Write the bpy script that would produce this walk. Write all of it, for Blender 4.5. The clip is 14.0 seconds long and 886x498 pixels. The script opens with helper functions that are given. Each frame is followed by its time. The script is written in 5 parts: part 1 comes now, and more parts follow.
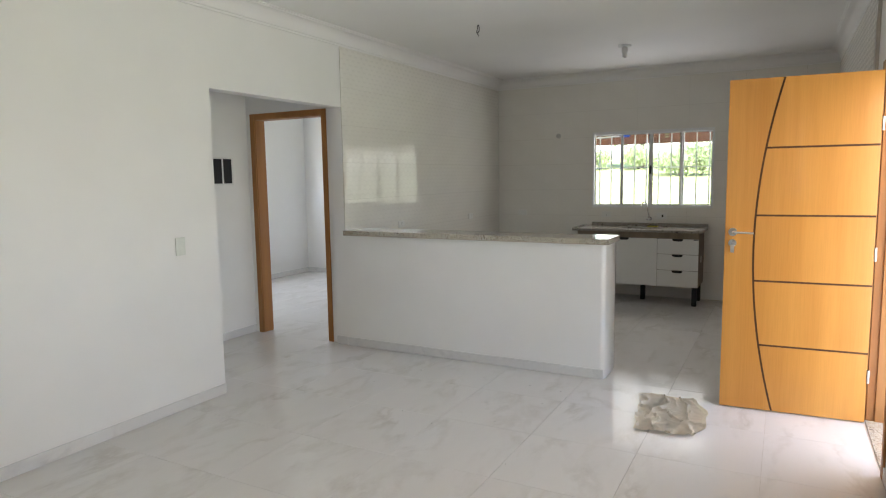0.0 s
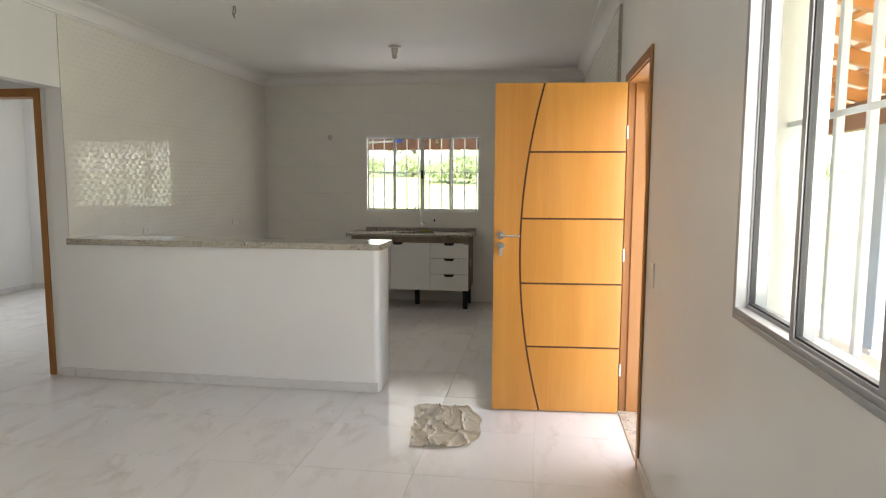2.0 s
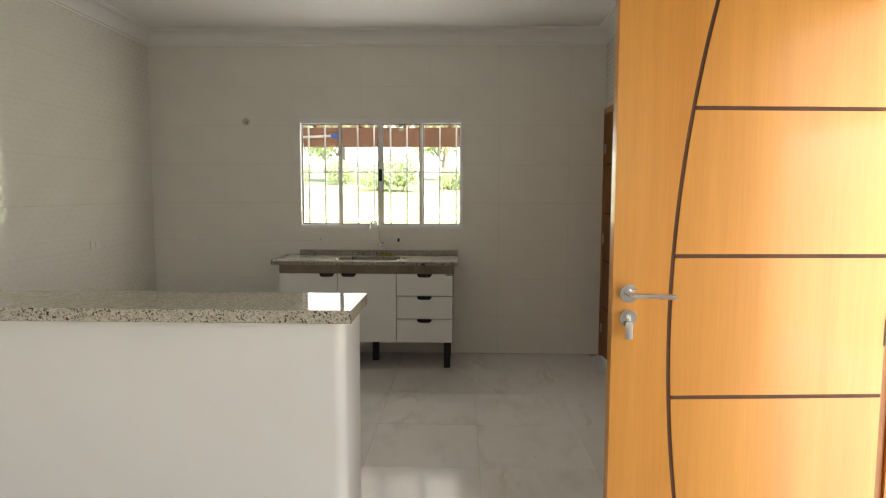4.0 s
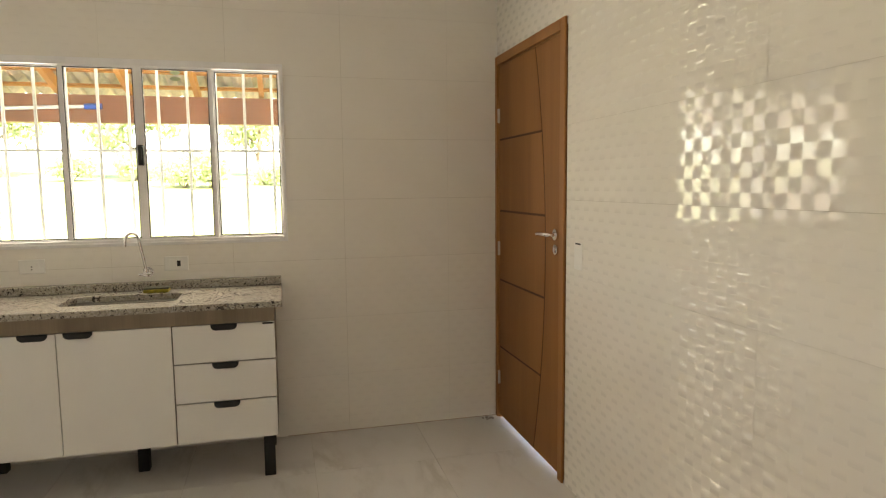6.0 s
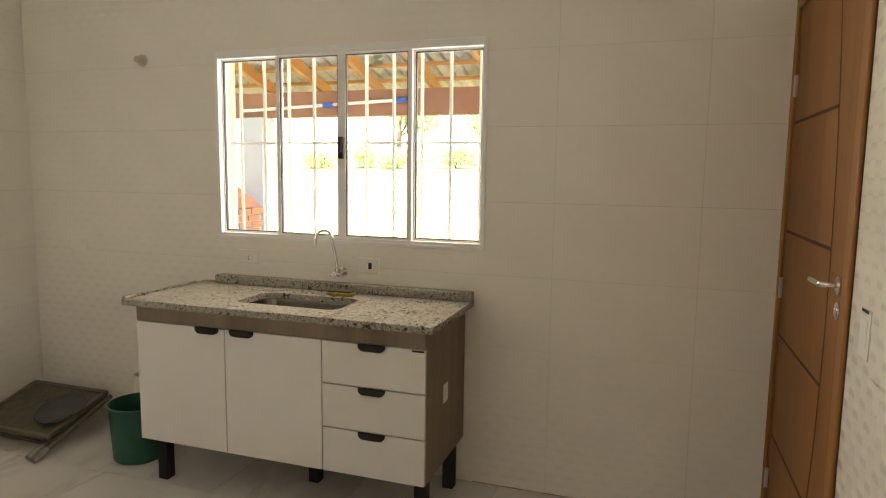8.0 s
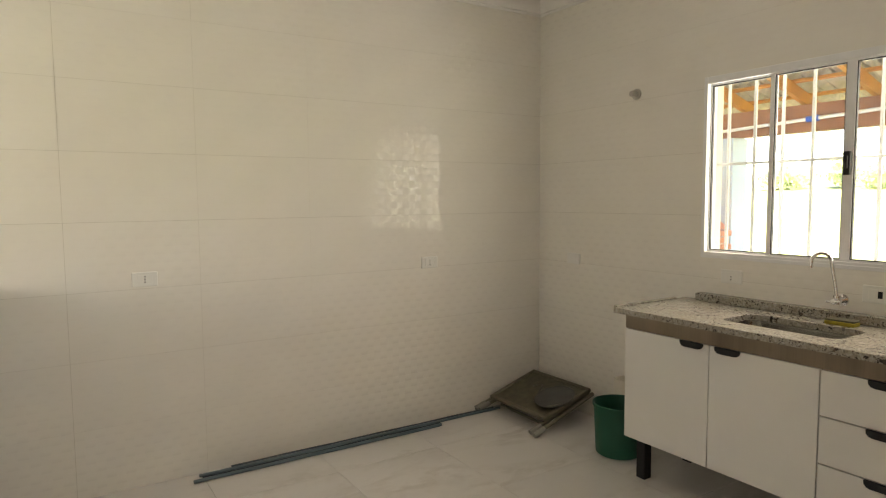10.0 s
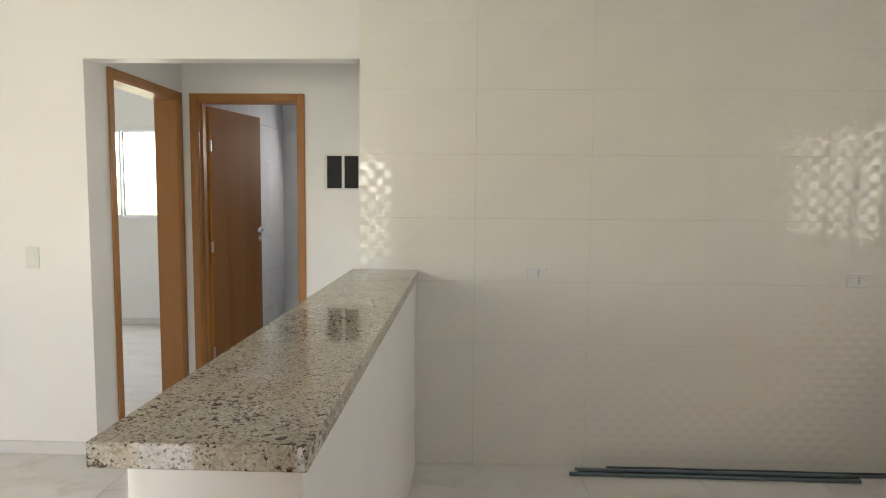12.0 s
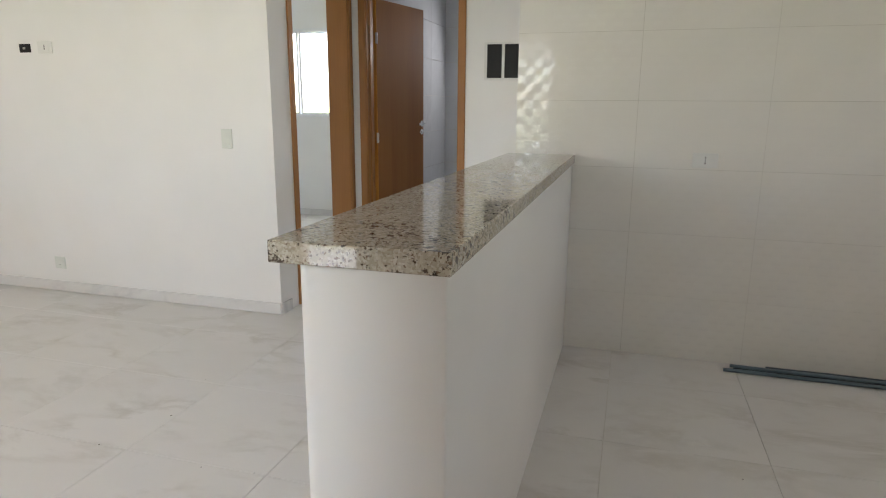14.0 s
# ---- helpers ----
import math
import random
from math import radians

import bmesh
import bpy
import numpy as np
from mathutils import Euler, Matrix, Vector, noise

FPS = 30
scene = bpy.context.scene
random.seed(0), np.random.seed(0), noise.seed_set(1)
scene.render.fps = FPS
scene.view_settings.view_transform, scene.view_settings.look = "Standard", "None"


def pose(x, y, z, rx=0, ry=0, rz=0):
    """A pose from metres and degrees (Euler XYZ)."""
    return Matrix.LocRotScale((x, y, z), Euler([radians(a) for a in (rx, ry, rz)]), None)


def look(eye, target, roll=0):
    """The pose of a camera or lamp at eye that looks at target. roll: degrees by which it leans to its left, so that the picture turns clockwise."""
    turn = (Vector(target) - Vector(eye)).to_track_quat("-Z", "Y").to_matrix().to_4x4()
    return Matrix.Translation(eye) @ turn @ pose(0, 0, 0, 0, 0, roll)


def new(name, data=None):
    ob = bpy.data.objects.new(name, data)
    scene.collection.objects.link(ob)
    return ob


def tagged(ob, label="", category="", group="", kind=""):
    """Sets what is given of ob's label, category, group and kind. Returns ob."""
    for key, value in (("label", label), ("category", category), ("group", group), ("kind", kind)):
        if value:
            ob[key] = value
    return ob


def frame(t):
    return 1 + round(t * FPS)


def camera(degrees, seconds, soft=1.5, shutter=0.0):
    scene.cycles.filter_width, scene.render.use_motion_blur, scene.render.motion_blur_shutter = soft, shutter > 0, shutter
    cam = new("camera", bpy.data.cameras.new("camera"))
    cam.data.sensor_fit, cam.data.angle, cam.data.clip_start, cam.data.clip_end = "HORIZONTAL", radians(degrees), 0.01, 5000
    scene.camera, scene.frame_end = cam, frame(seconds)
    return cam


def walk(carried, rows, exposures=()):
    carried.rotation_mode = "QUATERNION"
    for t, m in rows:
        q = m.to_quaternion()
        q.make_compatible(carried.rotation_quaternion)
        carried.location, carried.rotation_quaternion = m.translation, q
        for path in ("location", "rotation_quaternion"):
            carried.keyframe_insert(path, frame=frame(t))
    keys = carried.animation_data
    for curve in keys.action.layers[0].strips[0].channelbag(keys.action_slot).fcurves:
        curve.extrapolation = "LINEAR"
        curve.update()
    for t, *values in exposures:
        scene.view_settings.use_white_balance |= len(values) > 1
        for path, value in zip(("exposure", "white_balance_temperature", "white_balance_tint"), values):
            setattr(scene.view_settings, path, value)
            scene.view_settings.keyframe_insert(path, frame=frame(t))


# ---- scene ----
cam = camera(69.9, 14.0, soft=1.15)

PATH = [
    (0, (-0.463, -8.139, 1.521), (-1.407, -6.39, 1.296), -0.9),
    (0.5, (-0.443, -8.135, 1.522), (-1.241, -6.314, 1.303), -1.1),
    (1, (-0.423, -8.116, 1.525), (-1.081, -6.239, 1.313), -1.0),
    (1.5, (-0.416, -8.061, 1.516), (-0.847, -6.119, 1.304), -0.5),
    (2, (-0.521, -7.758, 1.481), (-0.813, -5.79, 1.271), 0.2),
    (2.5, (-0.677, -7.3, 1.474), (-0.89, -5.322, 1.267), 0.4),
    (3, (-0.892, -6.762, 1.494), (-1.021, -4.775, 1.303), 0.2),
    (3.2, (-0.963, -6.52, 1.472), (-1.069, -4.531, 1.29), 0.2),
    (5.3, (-1.436, -4.212, 1.426), (-1.238, -2.231, 1.238), -0.8),
    (5.5, (-1.379, -4.052, 1.437), (-1.069, -2.086, 1.237), -0.8),
    (6, (-1.246, -3.582, 1.402), (-0.755, -1.654, 1.203), -0.6),
    (6.5, (-1.066, -3.192, 1.398), (-0.535, -1.275, 1.191), -0.6),
    (7, (-0.892, -2.889, 1.418), (-0.442, -0.951, 1.21), 0.1),
    (7.5, (-0.62, -2.752, 1.415), (-0.71, -0.765, 1.21), 0.6),
    (8, (-0.49, -2.786, 1.45), (-1.115, -0.9, 1.218), 0.75),
    (8.5, (-0.522, -2.856, 1.425), (-1.558, -1.157, 1.224), 0.1),
    (8.7, (-0.5, -2.893, 1.44), (-1.698, -1.305, 1.24), -0.3),
    (10.8, (-0.579, -3.031, 1.43), (-2.41, -2.242, 1.266), 0.4),
    (11, (-0.59, -3.033, 1.443), (-2.463, -2.354, 1.27), 0.5),
    (11.5, (-0.606, -3.013, 1.447), (-2.57, -2.676, 1.285), 0.5),
    (12, (-0.619, -2.968, 1.451), (-2.611, -3.037, 1.282), 0.5),
    (12.5, (-0.608, -2.945, 1.429), (-2.564, -3.324, 1.257), 0.3),
    (13, (-0.59, -2.935, 1.411), (-2.52, -3.423, 1.222), -0.0),
    (13.5, (-0.575, -2.928, 1.358), (-2.48, -3.459, 1.056), 0.1),
    (14, (-0.565, -2.929, 1.301), (-2.436, -3.479, 0.86), 0.4),
]
EXPOSURE = [(0, 3.17, 6220, 13), (1.5, 3.17, 6570, 13), (3.2, 3.2, 6570, 13), (5.3, 3.85, 7850, 14.5), (7, 4.09, 7950, 14.5), (8.7, 3.75, 7850, 14.5), (10.8, 3.85, 7350, 14), (12.5, 3.55, 6600, 14), (14, 3.45, 6400, 14)]
walk(cam, [(t, look(eye, target, roll)) for t, eye, target, roll in PATH], EXPOSURE)

# ---- world, sun, large lights ----
world = bpy.data.worlds.new("world")
scene.world = world
world.use_nodes = True
wn = world.node_tree.nodes
sky = wn.new("ShaderNodeTexSky")
sky.sky_type, sky.sun_disc = "NISHITA", False
sky.sun_elevation, sky.sun_rotation = radians(62), radians(150)
wn["Background"].inputs["Strength"].default_value = 0.13
world.node_tree.links.new(sky.outputs["Color"], wn["Background"].inputs["Color"])

sun = new("sun", bpy.data.lights.new("sun", "SUN"))
sun.data.energy, sun.data.angle, sun.data.color = 4.4, radians(0.5), (1.0, 0.95, 0.87)
# the sun stands in the south-east, high
sun.matrix_basis = look((6, -10, 22), (0, 0, 0))


def window_light(name, eye, target, w, h, watts, color=(0.93, 0.97, 1.0)):
    lamp = new(name, bpy.data.lights.new(name, "AREA"))
    lamp.data.shape, lamp.data.size, lamp.data.size_y = "RECTANGLE", w, h
    lamp.data.energy, lamp.data.color = watts, color
    lamp.matrix_basis = look(eye, target)
    return lamp


NEUTRAL = (1.0, 0.97, 0.955)
WARM = (1.0, 0.955, 0.88)   # daylight thrown in by the dry lawn and the timber porch
window_light("daylight_living_window", (0.105, -6.715, 1.61), (-1, -6.715, 1.6), 1.40, 0.86, 3.2, WARM)
window_light("daylight_entry_door", (0.16, -4.04, 1.05), (-1, -4.04, 1.0), 0.78, 1.95, 1.45, (0.92, 0.96, 1.0))
window_light("daylight_kitchen_window", (-1.932, 0.09, 1.576), (-1.932, -1.0, 1.6), 1.36, 0.86, 1.55, (1.0, 0.965, 0.91))
window_light("daylight_bedroom_window", (-7.51, -7.17, 1.65), (-6, -7.17, 1.5), 1.75, 0.85, 2.7, NEUTRAL)
window_light("daylight_north_bedroom_window", (-7.5, -1.6, 1.65), (-6, -1.6, 1.4), 1.3, 0.85, 2.8, NEUTRAL)
window_light("daylight_bathroom_window", (-7.25, -4.2, 1.88), (-6, -4.2, 1.4), 0.5, 0.5, 1.0, NEUTRAL)

# ---- materials ----
def nodes_of(name, rough=0.5, metal=0.0, color=(0.8, 0.8, 0.8), coat=0.0):
    m = bpy.data.materials.new(name)
    m.use_nodes = True
    b = m.node_tree.nodes["Principled BSDF"]
    b.inputs["Base Color"].default_value = (*color, 1)
    b.inputs["Roughness"].default_value = rough
    b.inputs["Metallic"].default_value = metal
    b.inputs["Coat Weight"].default_value = coat
    return m, m.node_tree.nodes, m.node_tree.links.new, b


def add(nodes, kind, **inputs):
    n = nodes.new(kind)
    for k, v in inputs.items():
        n.inputs[k.replace("_", " ")].default_value = v
    return n


def ramp_of(nodes, link, fac, stops):
    r = nodes.new("ShaderNodeValToRGB")
    while len(r.color_ramp.elements) < len(stops):
        r.color_ramp.elements.new(0.5)
    for e, (p, c) in zip(r.color_ramp.elements, stops):
        e.position, e.color = p, (*c, 1)
    link(fac, r.inputs["Fac"])
    return r.outputs["Color"]


def mix_of(nodes, link, fac, a, b):
    m = nodes.new("ShaderNodeMix")
    m.data_type = "RGBA"
    for socket, v in ((m.inputs[0], fac), (m.inputs[6], a), (m.inputs[7], b)):
        if isinstance(v, (int, float)):
            socket.default_value = v
        elif isinstance(v, tuple):
            socket.default_value = (*v, 1)
        else:
            link(v, socket)
    return m.outputs[2]


def bump_of(nodes, link, b, height, strength, distance):
    n = add(nodes, "ShaderNodeBump", Strength=strength, Distance=distance)
    link(height, n.inputs["Height"])
    link(n.outputs["Normal"], b.inputs["Normal"])
    return n


def plain(name, color, rough=0.5, metal=0.0, vary=0.06, scale=9.0, relief=0.0, coat=0.0):
    """A painted, moulded or metal surface with slight mottling and wear."""
    m, n, link, b = nodes_of(name, rough, metal, color, coat)
    tc = n.new("ShaderNodeTexCoord")
    t = add(n, "ShaderNodeTexNoise", Scale=scale, Detail=5.0)
    link(tc.outputs["Object"], t.inputs["Vector"])
    lo = tuple(max(0, c * (1 - vary)) for c in color)
    hi = tuple(min(1, c * (1 + vary)) for c in color)
    link(ramp_of(n, link, t.outputs["Fac"], [(0.3, lo), (0.7, hi)]), b.inputs["Base Color"])
    r = add(n, "ShaderNodeMapRange")
    r.inputs["To Min"].default_value, r.inputs["To Max"].default_value = max(0.02, rough * 0.85), min(1, rough * 1.15)
    link(t.outputs["Fac"], r.inputs["Value"])
    link(r.outputs["Result"], b.inputs["Roughness"])
    if relief:
        f = add(n, "ShaderNodeTexNoise", Scale=scale * 12, Detail=3.0)
        link(tc.outputs["Object"], f.inputs["Vector"])
        bump_of(n, link, b, f.outputs["Fac"], 0.35, relief)
    return m


def wood(name, light, dark, rough=0.35, scale=1.0, coat=0.2):
    """Varnished veneer, its grain along z, with broad bands and fine pores."""
    m, n, link, b = nodes_of(name, rough, 0, light, coat)
    tc = n.new("ShaderNodeTexCoord")
    info = n.new("ShaderNodeObjectInfo")
    mp = n.new("ShaderNodeMapping")
    mp.inputs["Scale"].default_value = (6 * scale, 6 * scale, 0.25 * scale)
    link(tc.outputs["Object"], mp.inputs["Vector"])
    off = n.new("ShaderNodeVectorMath")
    link(mp.outputs["Vector"], off.inputs[0])
    mul = add(n, "ShaderNodeMath")
    mul.operation = "MULTIPLY"
    mul.inputs[1].default_value = 37.0
    link(info.outputs["Random"], mul.inputs[0])
    link(mul.outputs["Value"], off.inputs[1])
    t = add(n, "ShaderNodeTexNoise", Scale=1.0, Detail=4.0, Distortion=0.6)
    link(off.outputs["Vector"], t.inputs["Vector"])
    mp2 = n.new("ShaderNodeMapping")
    mp2.inputs["Scale"].default_value = (160 * scale, 160 * scale, 5 * scale)
    link(tc.outputs["Object"], mp2.inputs["Vector"])
    g = add(n, "ShaderNodeTexNoise", Scale=1.0, Detail=2.0)
    link(mp2.outputs["Vector"], g.inputs["Vector"])
    broad = ramp_of(n, link, t.outputs["Fac"], [(0.3, dark), (0.62, light)])
    fine = ramp_of(n, link, g.outputs["Fac"], [(0.35, tuple(c * 0.72 for c in dark)), (0.6, light)])
    link(mix_of(n, link, 0.13, broad, fine), b.inputs["Base Color"])
    bump_of(n, link, b, g.outputs["Fac"], 0.15, 0.0006)
    return m


def marble(name, base, vein, rough, scale=1.6):
    """Polished porcelain with faint clouds and thin branching veins; every piece takes its own cut."""
    m, n, link, b = nodes_of(name, rough)
    tc = n.new("ShaderNodeTexCoord")
    info = n.new("ShaderNodeObjectInfo")
    mul = n.new("ShaderNodeVectorMath")
    mul.operation = "SCALE"
    mul.inputs[0].default_value = (31.0, 17.0, 23.0)
    link(info.outputs["Random"], mul.inputs["Scale"])
    off = n.new("ShaderNodeVectorMath")
    link(tc.outputs["Object"], off.inputs[0])
    link(mul.outputs["Vector"], off.inputs[1])
    run = n.new("ShaderNodeMapping")
    run.inputs["Rotation"].default_value, run.inputs["Scale"].default_value = (0, 0, radians(38)), (1.25, 0.6, 1.0)
    link(off.outputs["Vector"], run.inputs["Vector"])
    warp = add(n, "ShaderNodeTexNoise", Scale=scale * 1.6, Detail=5.0, Roughness=0.6)
    link(run.outputs["Vector"], warp.inputs["Vector"])
    veins = add(n, "ShaderNodeTexNoise", Scale=scale * 1.15, Detail=7.0, Roughness=0.6, Distortion=0.35)
    link(run.outputs["Vector"], veins.inputs["Vector"])
    line = ramp_of(n, link, veins.outputs["Fac"], [(0.43, (0, 0, 0)), (0.494, (1, 1, 1)), (0.504, (0.85, 0.85, 0.85)), (0.55, (0, 0, 0))])
    where = ramp_of(n, link, warp.outputs["Fac"], [(0.42, (0, 0, 0)), (0.66, (1, 1, 1))])
    fac = add(n, "ShaderNodeMath")
    fac.operation = "MULTIPLY"
    link(line, fac.inputs[0])
    link(where, fac.inputs[1])
    cloud = ramp_of(n, link, warp.outputs["Fac"], [(0.3, tuple(c * 0.95 for c in base)), (0.7, base)])
    link(mix_of(n, link, fac.outputs["Value"], cloud, vein), b.inputs["Base Color"])
    dust = add(n, "ShaderNodeTexNoise", Scale=5.0, Detail=6.0)
    link(off.outputs["Vector"], dust.inputs["Vector"])
    r = add(n, "ShaderNodeMapRange")
    r.inputs["From Min"].default_value, r.inputs["From Max"].default_value = 0.35, 0.7
    r.inputs["To Min"].default_value, r.inputs["To Max"].default_value = rough * 0.8, rough * 1.5
    link(dust.outputs["Fac"], r.inputs["Value"])
    link(r.outputs["Result"], b.inputs["Roughness"])
    b.inputs["Specular IOR Level"].default_value = 0.2
    return m


CW, CH, BOW = 0.0428, 0.0416, 0.0006      # pressed squares of a wall tile, and how far every other one bows


def relief_tile(name):
    """White glazed wall tile: a dull, flat body under a clear glaze whose squares are flat and bowed by turns."""
    m, n, link, b = nodes_of(name, 0.5, 0, (0.82, 0.80, 0.75), 0.68)
    b.inputs["Specular IOR Level"].default_value = 0.0
    b.inputs["Coat Roughness"].default_value, b.inputs["Coat IOR"].default_value = 0.05, 1.54
    tc = n.new("ShaderNodeTexCoord")
    t = add(n, "ShaderNodeTexNoise", Scale=4.0, Detail=4.0)
    link(tc.outputs["Object"], t.inputs["Vector"])
    link(ramp_of(n, link, t.outputs["Fac"], [(0.3, (0.81, 0.79, 0.735)), (0.7, (0.84, 0.82, 0.765))]), b.inputs["Base Color"])
    at = n.new("ShaderNodeSeparateXYZ")
    link(tc.outputs["Object"], at.inputs["Vector"])

    def calc(kind, a, c=0.0):
        """One step of arithmetic on sockets or numbers."""
        q = n.new("ShaderNodeMath")
        q.operation = kind
        for socket, v in zip(q.inputs, (a, c)):
            if isinstance(v, (int, float)):
                socket.default_value = v
            else:
                link(v, socket)
        return q.outputs["Value"]
    col, row = calc("DIVIDE", at.outputs["X"], CW), calc("DIVIDE", at.outputs["Z"], CH)
    odd = calc("FLOORED_MODULO", calc("ADD", calc("FLOOR", col), calc("FLOOR", row)), 2.0)
    across = calc("MULTIPLY_ADD", calc("FRACT", row), 2.0)
    across.node.inputs[2].default_value = -1.0
    steep = calc("MULTIPLY_ADD", calc("ABSOLUTE", across), 0.85)
    steep.node.inputs[2].default_value = 0.15
    slope = calc("MULTIPLY", calc("MULTIPLY", odd, calc("SIGN", across)), steep)
    wave = add(n, "ShaderNodeTexNoise", Scale=9.0, Detail=1.0)      # the glaze is not quite even
    link(tc.outputs["Object"], wave.inputs["Vector"])
    uneven = calc("MULTIPLY", calc("SUBTRACT", wave.outputs["Fac"], 0.5), 0.014)
    lean = n.new("ShaderNodeCombineXYZ")
    lean.inputs["Y"].default_value = 1.0
    link(uneven, lean.inputs["X"])
    link(calc("ADD", slope, uneven), lean.inputs["Z"])

    def outwards(vector):
        q = n.new("ShaderNodeVectorTransform")
        q.vector_type, q.convert_from, q.convert_to = "NORMAL", "OBJECT", "WORLD"
        if isinstance(vector, tuple):
            q.inputs["Vector"].default_value = vector
        else:
            link(vector, q.inputs["Vector"])
        k = n.new("ShaderNodeVectorMath")
        k.operation = "NORMALIZE"
        link(q.outputs["Vector"], k.inputs[0])
        return k.outputs["Vector"]
    link(outwards((0, 1, 0)), b.inputs["Normal"])
    link(outwards(lean.outputs["Vector"]), b.inputs["Coat Normal"])
    return m


def granite(name, rough=0.035, tone=1.0, size=1.0):
    """Polished pale granite: fine cream and tan grains, with brown and black flecks that lie in drifts."""
    m, n, link, b = nodes_of(name, rough)
    b.inputs["Specular IOR Level"].default_value = 0.36
    tc = n.new("ShaderNodeTexCoord")
    warp = add(n, "ShaderNodeTexNoise", Scale=130.0, Detail=4.0, Roughness=0.7)
    link(tc.outputs["Object"], warp.inputs["Vector"])
    shift = n.new("ShaderNodeVectorMath")
    shift.operation = "MULTIPLY_ADD"
    shift.inputs[1].default_value = (0.011, 0.011, 0.011)
    link(warp.outputs["Color"], shift.inputs[0])
    link(tc.outputs["Object"], shift.inputs[2])

    def crystals(scale, stops, metric="EUCLIDEAN"):
        v = add(n, "ShaderNodeTexVoronoi", Scale=scale / size, Randomness=1.0)
        v.distance = metric
        link(shift.outputs["Vector"], v.inputs["Vector"])
        sep = n.new("ShaderNodeSeparateColor")
        link(v.outputs["Color"], sep.inputs["Color"])
        r = ramp_of(n, link, sep.outputs["Red"], stops)
        r.node.color_ramp.interpolation = "CONSTANT"
        return r, sep.outputs["Green"]

    def among(fac, drift, limit):
        """1 where a crystal's chance, raised or lowered by the drift, stays under the limit."""
        a = add(n, "ShaderNodeMath")
        a.operation = "SUBTRACT"
        link(fac, a.inputs[0])
        link(drift, a.inputs[1])
        c = add(n, "ShaderNodeMath")
        c.operation = "LESS_THAN"
        link(a.outputs["Value"], c.inputs[0])
        c.inputs[1].default_value = limit
        return c.outputs["Value"]
    cloud = add(n, "ShaderNodeTexNoise", Scale=20.0, Detail=5.0, Roughness=0.65)
    link(tc.outputs["Object"], cloud.inputs["Vector"])
    ground = ramp_of(n, link, cloud.outputs["Fac"], [(0.34, (0.41, 0.365, 0.285)), (0.5, (0.54, 0.50, 0.41)), (0.64, (0.64, 0.615, 0.54))])
    grain = crystals(260.0, [(0.0, (0.33, 0.28, 0.21)), (0.16, (0.46, 0.42, 0.33)), (0.45, (0.58, 0.545, 0.45)), (0.8, (0.69, 0.67, 0.61))])[0]
    body = mix_of(n, link, 0.55, ground, grain)
    small, s_fac = crystals(320.0, [(0.0, (0.10, 0.075, 0.055)), (0.4, (0.22, 0.16, 0.115)), (0.7, (0.30, 0.275, 0.24))])
    large, l_fac = crystals(170.0, [(0.0, (0.06, 0.05, 0.045)), (0.35, (0.11, 0.085, 0.066)), (0.65, (0.20, 0.145, 0.10)), (0.85, (0.26, 0.24, 0.215))], "MANHATTAN")
    body = mix_of(n, link, among(s_fac, cloud.outputs["Fac"], -0.37), body, small)
    drift = add(n, "ShaderNodeTexNoise", Scale=11.0 / size, Detail=3.0)
    link(tc.outputs["Object"], drift.inputs["Vector"])
    hue = n.new("ShaderNodeHueSaturation")
    hue.inputs["Value"].default_value, hue.inputs["Saturation"].default_value = tone, 0.5 + 0.5 * tone
    link(mix_of(n, link, among(l_fac, drift.outputs["Fac"], -0.44), body, large), hue.inputs["Color"])
    link(hue.outputs["Color"], b.inputs["Base Color"])
    return m


def glass(name):
    """A clear pane: light goes straight through, and a little is mirrored."""
    m = bpy.data.materials.new(name)
    m.use_nodes = True
    n, link = m.node_tree.nodes, m.node_tree.links.new
    n.remove(n["Principled BSDF"])
    clear, gloss, mix = n.new("ShaderNodeBsdfTransparent"), n.new("ShaderNodeBsdfGlossy"), n.new("ShaderNodeMixShader")
    clear.inputs["Color"].default_value = (0.94, 0.96, 0.95, 1)
    gloss.inputs["Roughness"].default_value = 0.01
    mix.inputs["Fac"].default_value = 0.035
    link(clear.outputs["BSDF"], mix.inputs[1])
    link(gloss.outputs["BSDF"], mix.inputs[2])
    link(mix.outputs["Shader"], n["Material Output"].inputs["Surface"])
    return m


PAINT = plain("white_wall_paint", (0.85, 0.842, 0.82), 0.42, 0, 0.02, 2.2, 0.0008)
CEIL = plain("white_ceiling_paint", (0.86, 0.852, 0.835), 0.7, 0, 0.02, 1.5, 0.0008)
FLOOR = marble("polished_marble_porcelain", (0.76, 0.747, 0.725), (0.615, 0.595, 0.56), 0.13, 1.7)
SKIRT = marble("marble_skirting", (0.76, 0.75, 0.735), (0.60, 0.59, 0.58), 0.14, 2.5)
WALLGROUT = plain("pale_wall_grout", (0.56, 0.53, 0.47), 0.9, 0, 0.08, 30)
GROUT = plain("pale_grout", (0.62, 0.59, 0.54), 0.9, 0, 0.15, 30)
TILE = relief_tile("white_relief_tile")
BATH = marble("grey_bathroom_tile", (0.62, 0.64, 0.66), (0.54, 0.56, 0.58), 0.14, 1.2)
GRANITE = granite("speckled_granite", 0.045, 0.97, 1.3)
DULL_GRANITE = granite("dull_speckled_granite", 0.16, 0.66, 1.9)
HONEY = wood("honey_veneer", (0.63, 0.285, 0.055), (0.54, 0.225, 0.037), 0.38)
INLAY = wood("dark_inlay", (0.095, 0.034, 0.010), (0.06, 0.02, 0.006), 0.75, 1.0, 0.0)
BROWN = wood("brown_veneer", (0.30, 0.128, 0.033), (0.225, 0.09, 0.021), 0.6, 1.0, 0.0)
